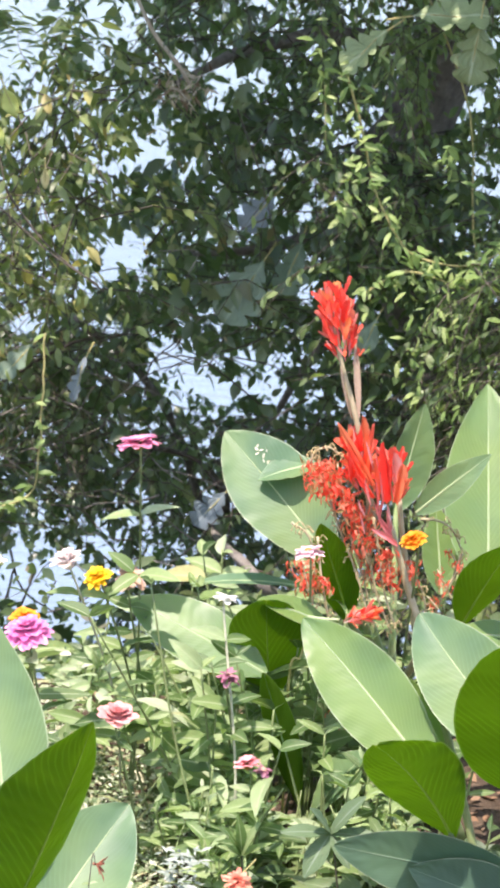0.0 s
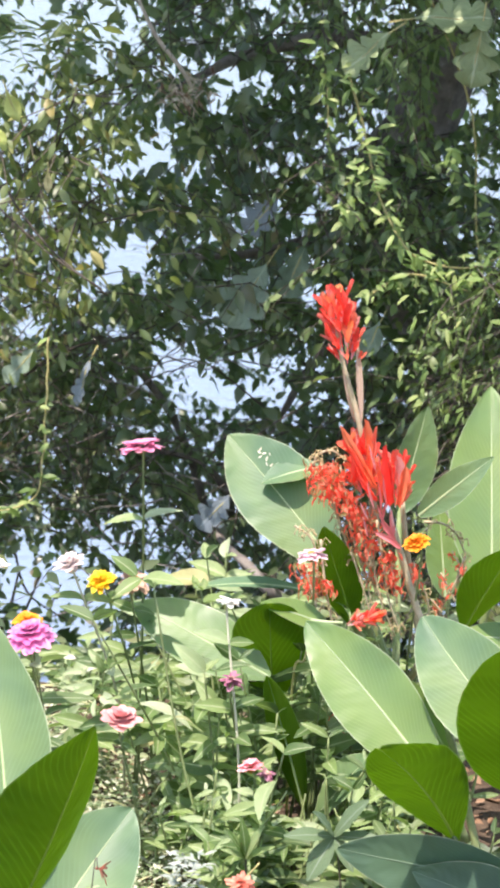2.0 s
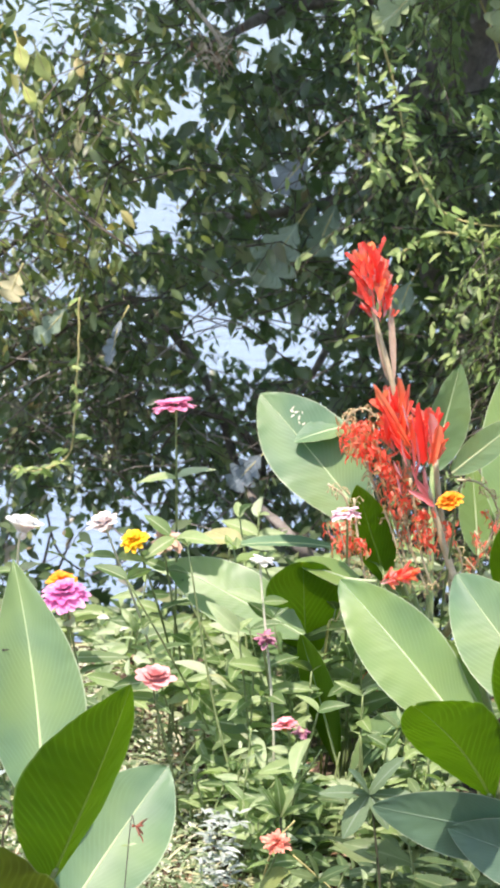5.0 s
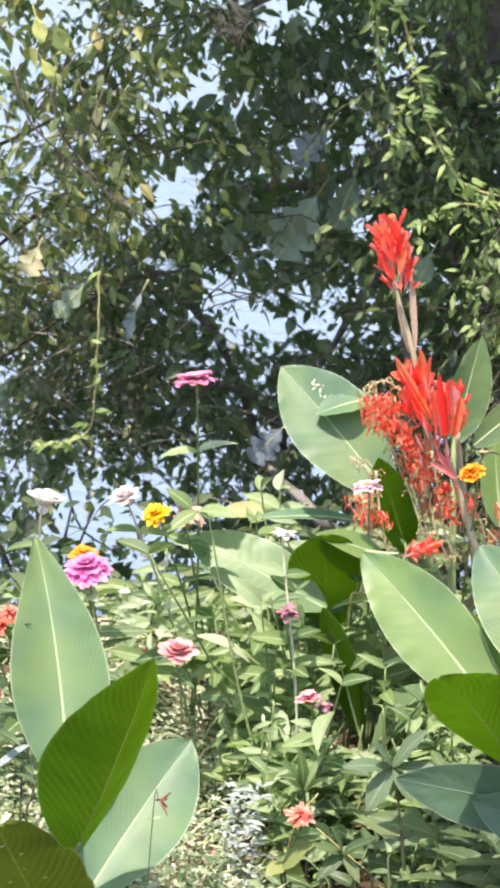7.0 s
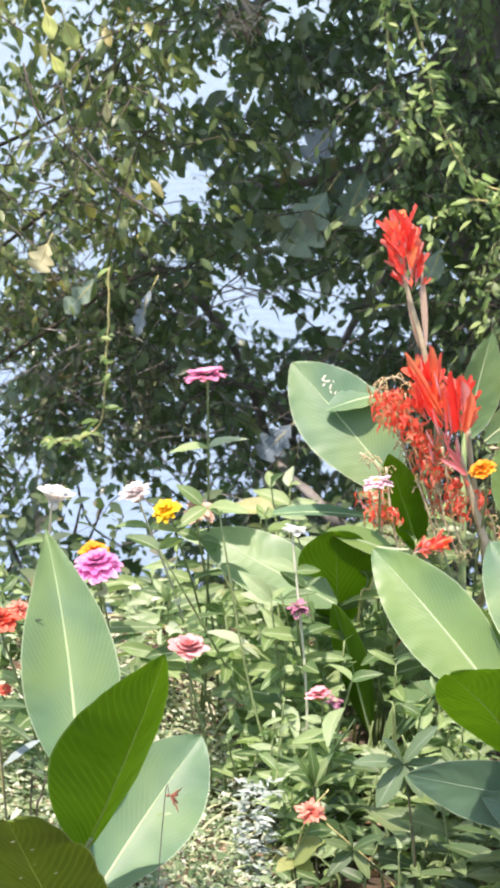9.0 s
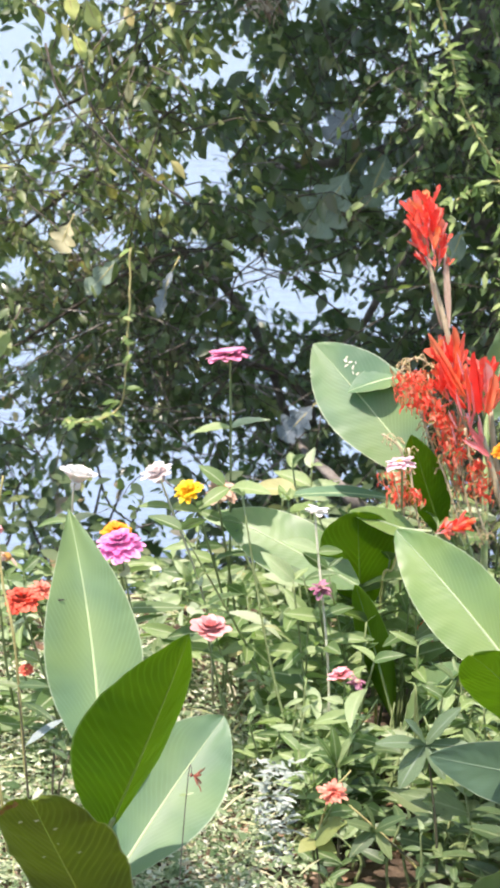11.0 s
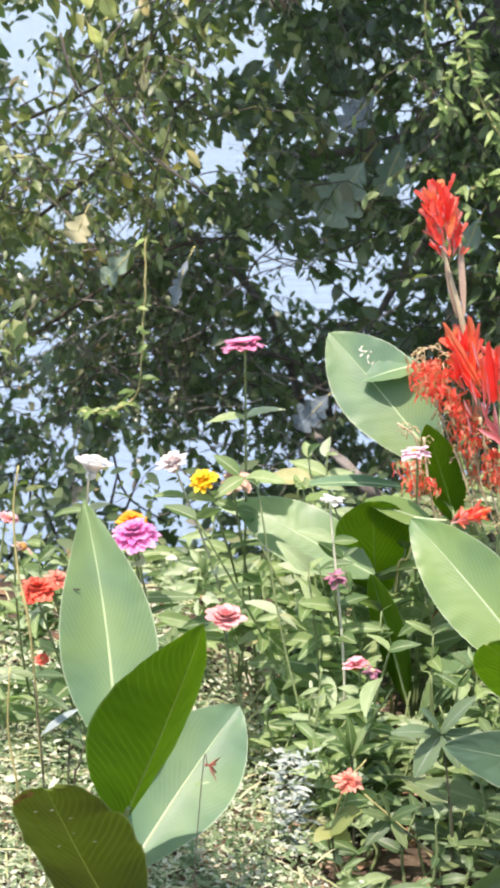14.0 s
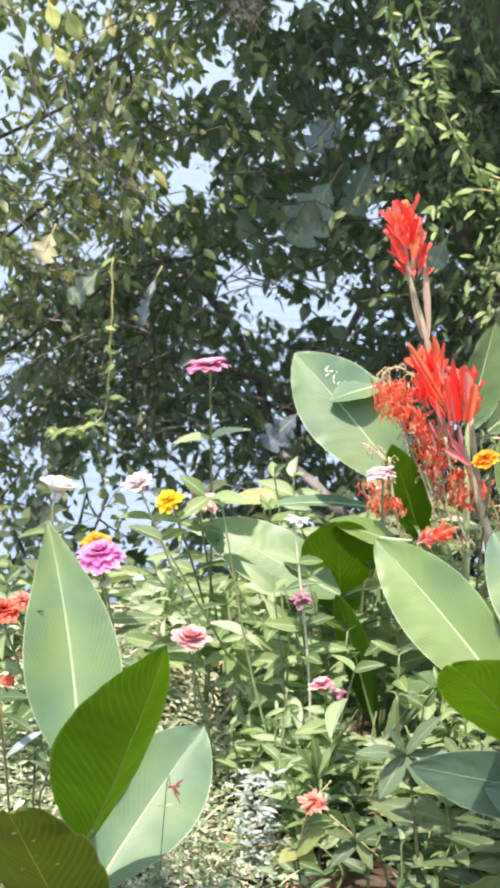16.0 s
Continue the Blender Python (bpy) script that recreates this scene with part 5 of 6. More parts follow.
for pts, count in (
        (((0.060, 4.060, 0.736), (0.090, 4.060, 0.712), (0.100, 4.060, 0.657), (0.097, 4.060, 0.555)), 34),
        (((0.123, 4.110, 0.770), (0.146, 4.110, 0.705), (0.171, 4.110, 0.644), (0.202, 4.110, 0.542)), 46),
        (((0.105, 4.060, 0.712), (0.112, 4.060, 0.647), (0.129, 4.060, 0.556), (0.133, 4.060, 0.546)), 26),
        (((0.187, 4.100, 0.728), (0.198, 4.100, 0.658), (0.211, 4.100, 0.597), (0.238, 4.100, 0.531)), 40),
        (((0.201, 4.090, 0.741), (0.213, 4.090, 0.671), (0.225, 4.090, 0.600), (0.247, 4.090, 0.539)), 40),
        (((0.148, 4.120, 0.743), (0.171, 4.120, 0.672), (0.190, 4.120, 0.611), (0.206, 4.120, 0.540)), 30),
        (((0.286, 4.180, 0.718), (0.320, 4.180, 0.715), (0.345, 4.180, 0.696), (0.362, 4.180, 0.658)), 26),
        (((0.362, 4.190, 0.655), (0.348, 4.190, 0.610), (0.330, 4.190, 0.574), (0.310, 4.190, 0.521)), 24),
        (((0.090, 4.110, 0.830), (0.097, 4.110, 0.850), (0.122, 4.110, 0.858), (0.146, 4.110, 0.841)), 26),
        (((0.259, 4.150, 0.645), (0.282, 4.150, 0.610), (0.295, 4.150, 0.584), (0.301, 4.150, 0.532)), 16)):
    stub_strand(rnd, back, pts, count)
part("flower_stalk", stem([(0.054, 4.000, 0.593), (0.107, 3.980, 0.590), (0.145, 3.980, 0.588)], 0.003, 0.003, 8, 6), RIB, back)
flower_spike(rnd, back, (0.149, 3.970, 0.587), (0.182, 3.950, 0.603), 10, 0.032, 0.006)


def join_rest(plant, name, items, mat, label):
    verts, faces = [], []
    for me, m in items:
        o = len(verts)
        verts += [tuple(m @ v.co - origin(plant)) for v in me.vertices]
        faces += [tuple(o + k for k in p.vertices) for p in me.polygons]
    me = bpy.data.meshes.new(name)
    me.from_pydata(verts, [], faces)
    smooth(me)
    me.materials.append(mat)
    ob = new(name, me)
    ob.parent = plant
    tagged(ob, label, kind="stuff")


join_rest(back, "spent_bloom", REST, WILT_REST, "small curled spent red petals")
join_rest(back, "stub_growth", STUBS, POD, "curled brown and green flower stubs")


def leaf_mark(leaf, u, v, size, mat, name="scar", squash=0.5, turn=0.0, lift=0.0012):
    """A small uneven mark lying on a leaf, at u across and v along the blade."""
    bm = bmesh.new()
    ring = []
    p, n = SURFACE[leaf.name](u, v, lift)
    m = frame_of(p, (math.cos(turn), 0, math.sin(turn)), n)
    for k in range(10):
        a = k * math.pi / 5
        ring.append(bm.verts.new(m @ Vector((math.cos(a) * size * squash * (1 + 0.3 * math.sin(3 * a + size * 900)), math.sin(a) * size, 0))))
    top = bm.verts.new(m @ Vector((0, 0, 0.0004 if lift > 0 else -0.0004)))
    for k in range(10):
        bm.faces.new((ring[k], ring[(k + 1) % 10], top))
    part(name, bm, mat, leaf)


SCAR = plain("leaf_scar", [(0.3, (0.62, 0.60, 0.42)), (0.7, (0.74, 0.72, 0.56))], 0.8, 200)
DARK_SCAR = plain("leaf_slit", [(0.3, (0.02, 0.025, 0.015)), (0.7, (0.05, 0.05, 0.03))], 0.9, 200)
for u, v, size, turn in ((0.28, 0.80, 0.004, 0.6), (0.36, 0.77, 0.005, 1.3), (0.44, 0.80, 0.004, 0.2), (0.26, 0.75, 0.004, 2.0), (0.48, 0.83, 0.004, 1.0), (0.38, 0.82, 0.005, 2.6), (0.32, 0.73, 0.004, 0.9), (0.52, 0.78, 0.003, 1.8)):
    leaf_mark(broad, u, v, size, SCAR, squash=0.35, turn=turn)
leaf_mark(upright, -0.70, 0.64, 0.009, DARK_SCAR, "slit", 0.18, 0.0, 0.0008)
for u, v, size in ((0.1, 0.86, 0.0035), (-0.2, 0.80, 0.003), (0.5, 0.82, 0.003), (-0.35, 0.62, 0.003), (0.3, 0.6, 0.0025), (-0.1, 0.7, 0.002)):
    leaf_mark(spotted, u, v, size, SCAR, "hole", 0.5, 0.3, -0.0022)

BROWN_RIM = plain("browned_leaf", [(0.3, (0.14, 0.08, 0.02)), (0.7, (0.30, 0.18, 0.04))], 0.8, 120)
for u, v, size, turn in ((0.82, 0.93, 0.009, 0.4), (0.93, 0.86, 0.007, 0.9), (0.70, 0.955, 0.006, 1.2)):
    leaf_mark(spotted, u, v, size, BROWN_RIM, "browned_patch", 0.6, turn, -0.0024)

# ---- zinnias ----
def zleaf_mesh(seed):
    return blade_mesh("leaf", ZLEAF, ovate(0.19), 0.40, 0.25 + 0.12 * (seed % 3), 8, 4, 0.06, 0.016, seed)


ZLEAVES = [zleaf_mesh(s) for s in range(4)] + [blade_mesh("leaf", ZLEAF, lance(w), 0.35, 0.4, 7, 4, 0.0, 0.012, k) for k, w in ((9, 0.11), (10, 0.15), (12, 0.13))]
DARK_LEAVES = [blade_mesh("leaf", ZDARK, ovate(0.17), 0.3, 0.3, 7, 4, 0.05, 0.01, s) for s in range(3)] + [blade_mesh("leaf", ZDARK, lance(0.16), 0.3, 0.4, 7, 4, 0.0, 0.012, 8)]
WEED_LEAVES = [blade_mesh("leaf", ZLEAF, lance(w), 0.3, d, 6, 2, 0.0, 0.012, 20 + k) for k, (w, d) in enumerate(((0.09, 0.4), (0.12, 0.6), (0.10, 0.2)))]
PETAL_MESHES = {}


def zpetal(mat):
    if mat.name not in PETAL_MESHES:
        PETAL_MESHES[mat.name] = blade_mesh("petal", mat, spoon(0.235), 0.25, 0.12, 5, 4, 0.0, 0.02, 3)
    return PETAL_MESHES[mat.name]


def zinnia(rnd, head, size, mat, axis=(0, -0.1, 1), foot=None, rings=3, label="", leaves=(0.15, 0.95), nleaf=6, leaf=0.058, cone=0.0, thick=0.0026, top_leaf=0.7, category="flower", petals=18, slim=1.0, center=None, ragged=0.12, core=0.36, stem_mat=None, neck_len=0.03):
    """A zinnia: bent stem, opposite leaves, layered flower head. size: width of the head."""
    head, axis = Vector(head), Vector(axis).normalized()
    if foot is None:
        foot = (head.x + rnd.uniform(-.06, .06), head.y + rnd.uniform(.12, .40))
    foot = Vector((foot[0], foot[1], ground_z(foot[0], foot[1])))
    plant = thing("zinnia", foot, label, category, "zinnias in the bed")
    neck = head - axis * neck_len
    line = [foot, foot.lerp(neck, 0.5) + Vector((rnd.uniform(-.03, .03), rnd.uniform(-.03, .03), 0)), neck, head]
    part("stem", stem(line, thick, thick * 0.65, 18, 6), stem_mat or ZSTEM, plant)
    pts = bez(line, 60)
    for i in range(nleaf):
        f = leaves[0] + (leaves[1] - leaves[0]) * (i + 0.5) / nleaf * top_leaf
        p = pts[int(f * 60)]
        a = (i % 2) * 1.57 + rnd.uniform(-.5, .5)
        for s in (0, math.pi):
            d = Vector((math.cos(a + s), math.sin(a + s), rnd.uniform(0.0, 0.6)))
            k = leaf * rnd.uniform(0.7, 1.2)
            me, up = rnd.choice(ZLEAVES), (rnd.gauss(-.2, .3), rnd.gauss(-.6, .3), .8)
            if not clear_here(p + d.normalized() * k * 0.6):
                piece("leaf", me, plant, frame_of(p, d, up, (k, k, k)))
    r = size / 2
    hd = part("flower_head", dome(head - axis * r * 0.1, axis, r * core, r * core * 0.95), center or (CENTER if rings < 4 else mat), plant)
    me = zpetal(mat)
    ref = axis.orthogonal().normalized()
    oth = axis.cross(ref)
    for k in range(rings):
        n = petals - k * 2
        up = 0.05 + cone + k * 0.30
        ln = r * (1.0 - 0.17 * k)
        for i in range(n):
            a = 2 * math.pi * (i + 0.5 * (k % 2)) / n + rnd.uniform(-.12, .12)
            out = ref * math.cos(a) + oth * math.sin(a)
            d = out * math.cos(up) + axis * math.sin(up + rnd.uniform(-ragged, ragged))
            s = ln * rnd.uniform(1 - 1.2 * ragged, 1.08)
            piece("petal", me, hd, frame_of(head + axis * r * (0.07 * k), d, axis, (s * slim, s, s)))
    return plant


def dome(p, axis, r, h):
    bm = bmesh.new()
    bmesh.ops.create_uvsphere(bm, u_segments=10, v_segments=6, radius=1)
    m = frame_of(p, axis.orthogonal(), axis)
    for v in bm.verts:
        v.co = m @ (Vector((v.co.x * r, v.co.y * r, v.co.z * h)) * (1 + 0.12 * noise.noise(v.co * 6)))
    return bm


rnd = random.Random(21)
Z = zinnia
Z(rnd, (-0.195, 3.950, 0.893), 0.076, PINK, (-0.12, 0.10, 1), rings=2, cone=-0.06, petals=26, slim=1.25, core=0.25, leaf=0.062, label="tall pink zinnia with a flat open head on a bare stem", nleaf=3, top_leaf=0.62)
Z(rnd, (-0.431, 3.800, 0.712), 0.074, WHITE, (0.20, 0.10, 1), rings=3, cone=0.62, label="white zinnia cup seen from the side on a slim stem", nleaf=3, petals=22, slim=1.5, ragged=0.02, center=WHITE, core=0.25, stem_mat=PALE_STEM)
Z(rnd, (-0.308, 3.900, 0.700), 0.062, BLUSH, (-0.35, -0.20, 1), rings=4, cone=0.25, label="fading white and blush zinnia on a slim stem", nleaf=3, ragged=0.2, stem_mat=PALE_STEM)
Z(rnd, (-0.263, 3.950, 0.660), 0.056, YELLOW, (-0.40, -0.45, 1), rings=4, label="golden yellow double zinnia", nleaf=4, ragged=0.2)
withered = Z(rnd, (-0.211, 4.000, 0.651), 0.066, TAN, (0.2, -0.4, 1), rings=2, cone=-0.35, label="withered tan zinnia among leaves", nleaf=3, ragged=0.3)
Z(rnd, (-0.350, 3.700, 0.638), 0.086, MAGENTA, (-0.12, -0.22, 1), rings=6, cone=-0.15, label="large magenta double zinnia", nleaf=4, petals=22, slim=0.95, ragged=0.12)
Z(rnd, (-0.366, 3.790, 0.634), 0.052, ORANGE, (0.0, -0.3, 1), rings=4, label="orange zinnia behind a magenta one", nleaf=3)
Z(rnd, (-0.041, 3.800, 0.672), 0.044, WHITE, (0.1, 0.05, 1), rings=2, cone=-0.1, label="small dried white zinnia on a pale stem", nleaf=3, petals=12, slim=1.5, ragged=0.25, center=WHITE, core=0.2, stem_mat=PALE_STEM, foot=(-0.031, 3.840, 0.225))
Z(rnd, (-0.034, 3.780, 0.547), 0.052, PURPLE, (0.1, -0.05, 1), rings=3, cone=-0.35, label="faded purple zinnia on a thin stem", nleaf=3, petals=15, ragged=0.45, center=TAN)
Z(rnd, (-0.214, 3.780, 0.472), 0.073, SALMON, (0.05, -0.15, 1), rings=5, label="salmon pink double zinnia", nleaf=4, ragged=0.18, petals=13, slim=1.6, cone=0.22)
Z(rnd, (0.000, 3.740, 0.413), 0.046, ROSE, (-0.2, -0.05, 1), rings=3, cone=0.1, label="rose pink zinnia low in the bed", nleaf=4, ragged=0.2)
Z(rnd, (0.025, 3.770, 0.393), 0.041, PURPLE, (0.4, 0.0, 1), rings=2, cone=-0.2, label="withering purple zinnia beside a rose one", nleaf=3, petals=11, ragged=0.5, center=TAN)
Z(rnd, (-0.006, 3.460, 0.328), 0.050, SALMON_RED, (0.05, -0.45, 1), rings=5, label="salmon red zinnia with narrow petals low over the soil", nleaf=3, petals=20, slim=0.7, ragged=0.3, center=SALMON_RED)
Z(rnd, (-0.524, 3.800, 0.511), 0.070, CORAL, (-0.05, -0.30, 1), rings=5, label="orange-red double zinnia in sunlight", nleaf=4, petals=20, ragged=0.18)
Z(rnd, (-0.505, 3.880, 0.505), 0.046, SALMON_RED, (0.2, -0.3, 1), rings=4, label="salmon red zinnia behind an orange-red one", nleaf=3, ragged=0.25, slim=0.8)
Z(rnd, (-0.528, 3.850, 0.375), 0.026, CORAL, (0.1, -0.6, 1), rings=2, label="small red zinnia bud half open", nleaf=3)
Z(rnd, (-0.569, 3.800, 0.634), 0.040, SALMON, (0.3, 0.0, 1), rings=2, label="pink zinnia on a thin pale stem", nleaf=2)
Z(rnd, (-0.554, 3.850, 0.573), 0.046, TAN, (0.5, 0.0, 0.8), rings=1, cone=-0.2, label="dried tan zinnia on a bent stem", nleaf=2, ragged=0.5, petals=10)
Z(rnd, (0.090, 3.980, 0.706), 0.060, PALEPINK, (-0.15, 0.05, 1), rings=2, cone=-0.15, label="pale pink zinnia in front of the canna flowers", nleaf=2, top_leaf=0.4)
Z(rnd, (0.267, 4.020, 0.719), 0.052, ORANGE, (-0.35, -0.25, 1), rings=4, label="orange zinnia beside the canna stalk", nleaf=2, top_leaf=0.4)
Z(rnd, (-0.174, 2.980, 0.546), 0.046, DRYRED, (1.0, -0.2, -0.05), rings=1, cone=0.75, label="tiny dried red flower on a thin dark stem", nleaf=3, leaf=0.012, thick=0.0009, foot=(-0.206, 3.040, 0.355), petals=7, slim=0.45, ragged=0.3, center=DRYRED, core=0.10, stem_mat=TWIG, neck_len=0.006)


# the three large leaves folded round the withered head
for lb, tip, k in (((-0.197, 3.970, 0.661), (-0.249, 3.930, 0.642), 0.65), ((-0.193, 3.970, 0.661), (-0.124, 3.920, 0.680), 0.6), ((-0.205, 3.980, 0.664), (-0.247, 3.980, 0.706), 0.8)):
    ax = Vector(tip) - Vector(lb)
    piece("leaf", ZLEAVES[1], withered, frame_of(lb, ax, (0.1, -0.6, 0.8), (ax.length * k * 1.5, ax.length, ax.length * 0.7)))


def leafy_plant(rnd, x, y, h, n, leaf, name="zinnia_plant", meshes=ZLEAVES, label="leafy green zinnia plant without an open flower"):
    foot = Vector((x, y, ground_z(x, y)))
    h *= 1 - (0.58 if y < 4.35 else 0.25) * max(0.0, min(1.0, (-0.08 - x) * 8))
    lean = Vector((rnd.gauss(0, .22) * h, rnd.gauss(-.08, .18) * h, h))
    line = [foot, foot + lean * 0.5 + Vector((rnd.uniform(-.02, .02), 0, 0)), foot + lean]
    pts = bez(line, 40)
    if sum(clear_here(q) for q in pts[8::8]) > (2 if y < 4.2 else 3):
        return
    plant = thing(name, foot, label, "plant", "leafy plants in the bed")
    part("stem", stem(line, 0.0030, 0.0016, 12, 6), ZSTEM, plant)
    low = 0.66 if x < -0.12 and y < 4.3 else 0.3
    for i in range(n):
        f = low + (1 - low) * (i + 1) / n
        p = pts[int(f * 40)]
        a = (i % 2) * 1.57 + rnd.uniform(-.5, .5)
        for s in (0, math.pi):
            d = Vector((math.cos(a + s), math.sin(a + s), rnd.uniform(-0.1, 0.6) + (0.6 if i == n - 1 else 0)))
            k = leaf * rnd.uniform(0.55, 1.35) * (0.7 if i == n - 1 else 1)
            me, up, stay = rnd.choice(meshes), (rnd.gauss(-.1, .6), rnd.gauss(-.5, .5), .8), rnd.random() < 0.1
            if stay or not (clear_here(p) or clear_here(p + d.normalized() * k * 0.7)):
                piece("leaf", me, plant, frame_of(p, d, up, (k, k, k)))


rnd = random.Random(33)
MIXED = ZLEAVES * 3 + DARK_LEAVES
for i in range(84):
    leafy_plant(rnd, rnd.uniform(-0.34, 0.34), rnd.uniform(4.05, 4.7), rnd.uniform(0.18, 0.46), 6, rnd.uniform(0.055, 0.090), meshes=MIXED)
for i in range(26):
    leafy_plant(rnd, rnd.uniform(-0.80, -0.34), rnd.uniform(3.9, 4.6), rnd.uniform(0.16, 0.32), 5, rnd.uniform(0.050, 0.080), meshes=MIXED)
# low front-right plants; their leaf colour carries the shade of this corner
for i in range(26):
    leafy_plant(rnd, rnd.uniform(0.08, 0.50), rnd.uniform(3.45, 4.0), rnd.uniform(0.05, 0.20), 4, rnd.uniform(0.050, 0.085), meshes=DARK_LEAVES, label="low dark green leafy plant over brown soil, shade put into its green")
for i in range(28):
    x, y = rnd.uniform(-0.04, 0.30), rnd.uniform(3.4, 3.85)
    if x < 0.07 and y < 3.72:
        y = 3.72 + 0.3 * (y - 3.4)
    leafy_plant(rnd, x, y, rnd.uniform(0.08, 0.20), 4, rnd.uniform(0.050, 0.090), meshes=DARK_LEAVES * 2 + ZLEAVES[4:6], label="low dark green leafy plant over brown soil, shade put into its green")
for i in range(60):
    leafy_plant(rnd, rnd.uniform(-0.60, 0.02), rnd.uniform(3.5, 4.25), rnd.uniform(0.05, 0.17), 4, rnd.uniform(0.03, 0.06), name="weed", meshes=WEED_LEAVES, label="small pale green weed with narrow leaves")


rnd = random.Random(57)
for i in range(26):
    leafy_plant(rnd, rnd.uniform(-0.75, -0.05), rnd.uniform(4.75, 5.15), rnd.uniform(0.07, 0.15), 4, rnd.uniform(0.05, 0.08), meshes=MIXED)
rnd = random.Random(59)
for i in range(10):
    leafy_plant(rnd, rnd.uniform(0.28, 0.56), rnd.uniform(3.38, 3.78), rnd.uniform(0.08, 0.24), 4, rnd.uniform(0.05, 0.08), meshes=DARK_LEAVES, label="low dark green leafy plant over brown soil, shade put into its green")
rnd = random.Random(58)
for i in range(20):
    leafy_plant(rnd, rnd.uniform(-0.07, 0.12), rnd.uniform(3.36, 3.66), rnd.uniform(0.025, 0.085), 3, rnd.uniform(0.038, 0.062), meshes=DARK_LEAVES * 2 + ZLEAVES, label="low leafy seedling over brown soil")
rnd = random.Random(61)
for i in range(34):
    leafy_plant(rnd, rnd.uniform(-0.06, 0.27), rnd.uniform(3.83, 4.08), rnd.uniform(0.12, 0.30), 5, rnd.uniform(0.055, 0.085), meshes=MIXED)
rnd = random.Random(62)


def leafy_top(rnd, top, n=5, leaf=0.080):
    leafy_plant(rnd, top[0], top[1], top[2] - ground_z(top[0], top[1]), n, leaf)


for top in ((-0.498, 3.900, 0.643), (-0.231, 4.050, 0.660), (-0.158, 4.050, 0.636), (-0.064, 4.000, 0.636), (-0.126, 4.000, 0.545), (-0.195, 3.950, 0.554), (-0.277, 3.950, 0.523),
            (-0.331, 4.000, 0.486), (0.033, 4.000, 0.538), (-0.021, 4.050, 0.527), (-0.079, 3.900, 0.472), (-0.150, 3.900, 0.441), (0.049, 3.950, 0.438), (-0.282, 4.000, 0.436), (-0.004, 3.800, 0.281), (-0.578, 3.950, 0.468), (-0.022, 3.820, 0.485), (-0.079, 3.900, 0.546)):
    leafy_top(rnd, top)


leafy_top(random.Random(9), (-0.041, 3.830, 0.692), 2, 0.045)


def dry_stalk(pts, r, label):
    t = thing("dry_stalk", pts[0], label, "stalk", "dry stalks")
    part("stalk", stem(pts, r, r * 0.6, 18, 6), VINE_STEM, t)


def to_ground(p, dy=0.05):
    return (p[0], p[1] + dy, ground_z(p[0], p[1] + dy))


dry_stalk([to_ground((-0.523, 3.750, 0.279)), (-0.529, 3.750, 0.446), (-0.547, 3.750, 0.561), (-0.551, 3.750, 0.665), (-0.541, 3.750, 0.736)], 0.0028, "thin pale dry stalk among the zinnias")
dry_stalk([to_ground((-0.513, 3.500, 0.191)), (-0.514, 3.500, 0.285), (-0.526, 3.500, 0.386), (-0.520, 3.500, 0.487)], 0.0026, "thin straw-coloured dry stalk over ground cover")
dry_stalk([to_ground((0.052, 4.000, 0.433)), (0.061, 4.000, 0.474), (0.080, 4.000, 0.515), (0.093, 4.000, 0.565)], 0.0028, "thin brown bent stalk behind the canna leaf")
dry_stalk([to_ground((-0.050, 3.550, 0.208)), (-0.015, 3.520, 0.288), (0.020, 3.520, 0.340)], 0.0022, "thin pale stalk leaning over a coral zinnia")
strap = thing("strap_leaf", to_ground((-0.387, 3.800, 0.362)), "long pale yellow-green strap leaf lying across the zinnias", "leaf")
part("stem", stem([to_ground((-0.387, 3.800, 0.362)), (-0.390, 3.800, 0.441), (-0.383, 3.800, 0.501)], 0.0022, 0.0018), ZSTEM, strap)
piece("leaf", WEED_LEAVES[2], strap, frame_of((-0.385, 3.800, 0.501), Vector((-0.244, 3.760, 0.523)) - Vector((-0.385, 3.800, 0.501)), (0, -0.7, 0.7), (0.11, 0.14, 0.05)))


DARK_STEM = plain("dark_stem", [(0.3, (0.05, 0.055, 0.03)), (0.7, (0.11, 0.10, 0.06))], 0.7, 60)
GREY_LEAF = leafy("grey_leaf", [(0, (0.20, 0.25, 0.25)), (1, (0.27, 0.32, 0.31))], (0.4, 0.45, 0.4), 0.2, 0.6, "object", 60)
GREY_BLADE = blade_mesh("leaf", GREY_LEAF, lance(0.14), 0.4, 0.3, 7, 4, 0.0, 0.03, 31)
BLUE_LEAF = leafy("blue_green_leaf", [(0, (0.085, 0.145, 0.078)), (1, (0.135, 0.195, 0.105))], (0.25, 0.38, 0.12), 0.3, 0.42, "object", 30, rib=(0.28, 0.34, 0.25))
BLUE_LEAVES = [blade_mesh("leaf", BLUE_LEAF, lance(0.19), 0.35, 0.25, 7, 4, 0.0, 0.04, 41 + i) for i in range(2)]
OLD_LEAF = leafy("yellowing_leaf", [(0, (0.20, 0.25, 0.08)), (1, (0.28, 0.30, 0.11))], (0.45, 0.45, 0.08), 0.35, 0.5, "object", 20, spots=10.0)
YELLOW_LEAVES = [blade_mesh("leaf", OLD_LEAF, ovate(0.24), 0.25, 0.3, 7, 4, 0.0, 0.05, 51 + i) for i in range(2)]


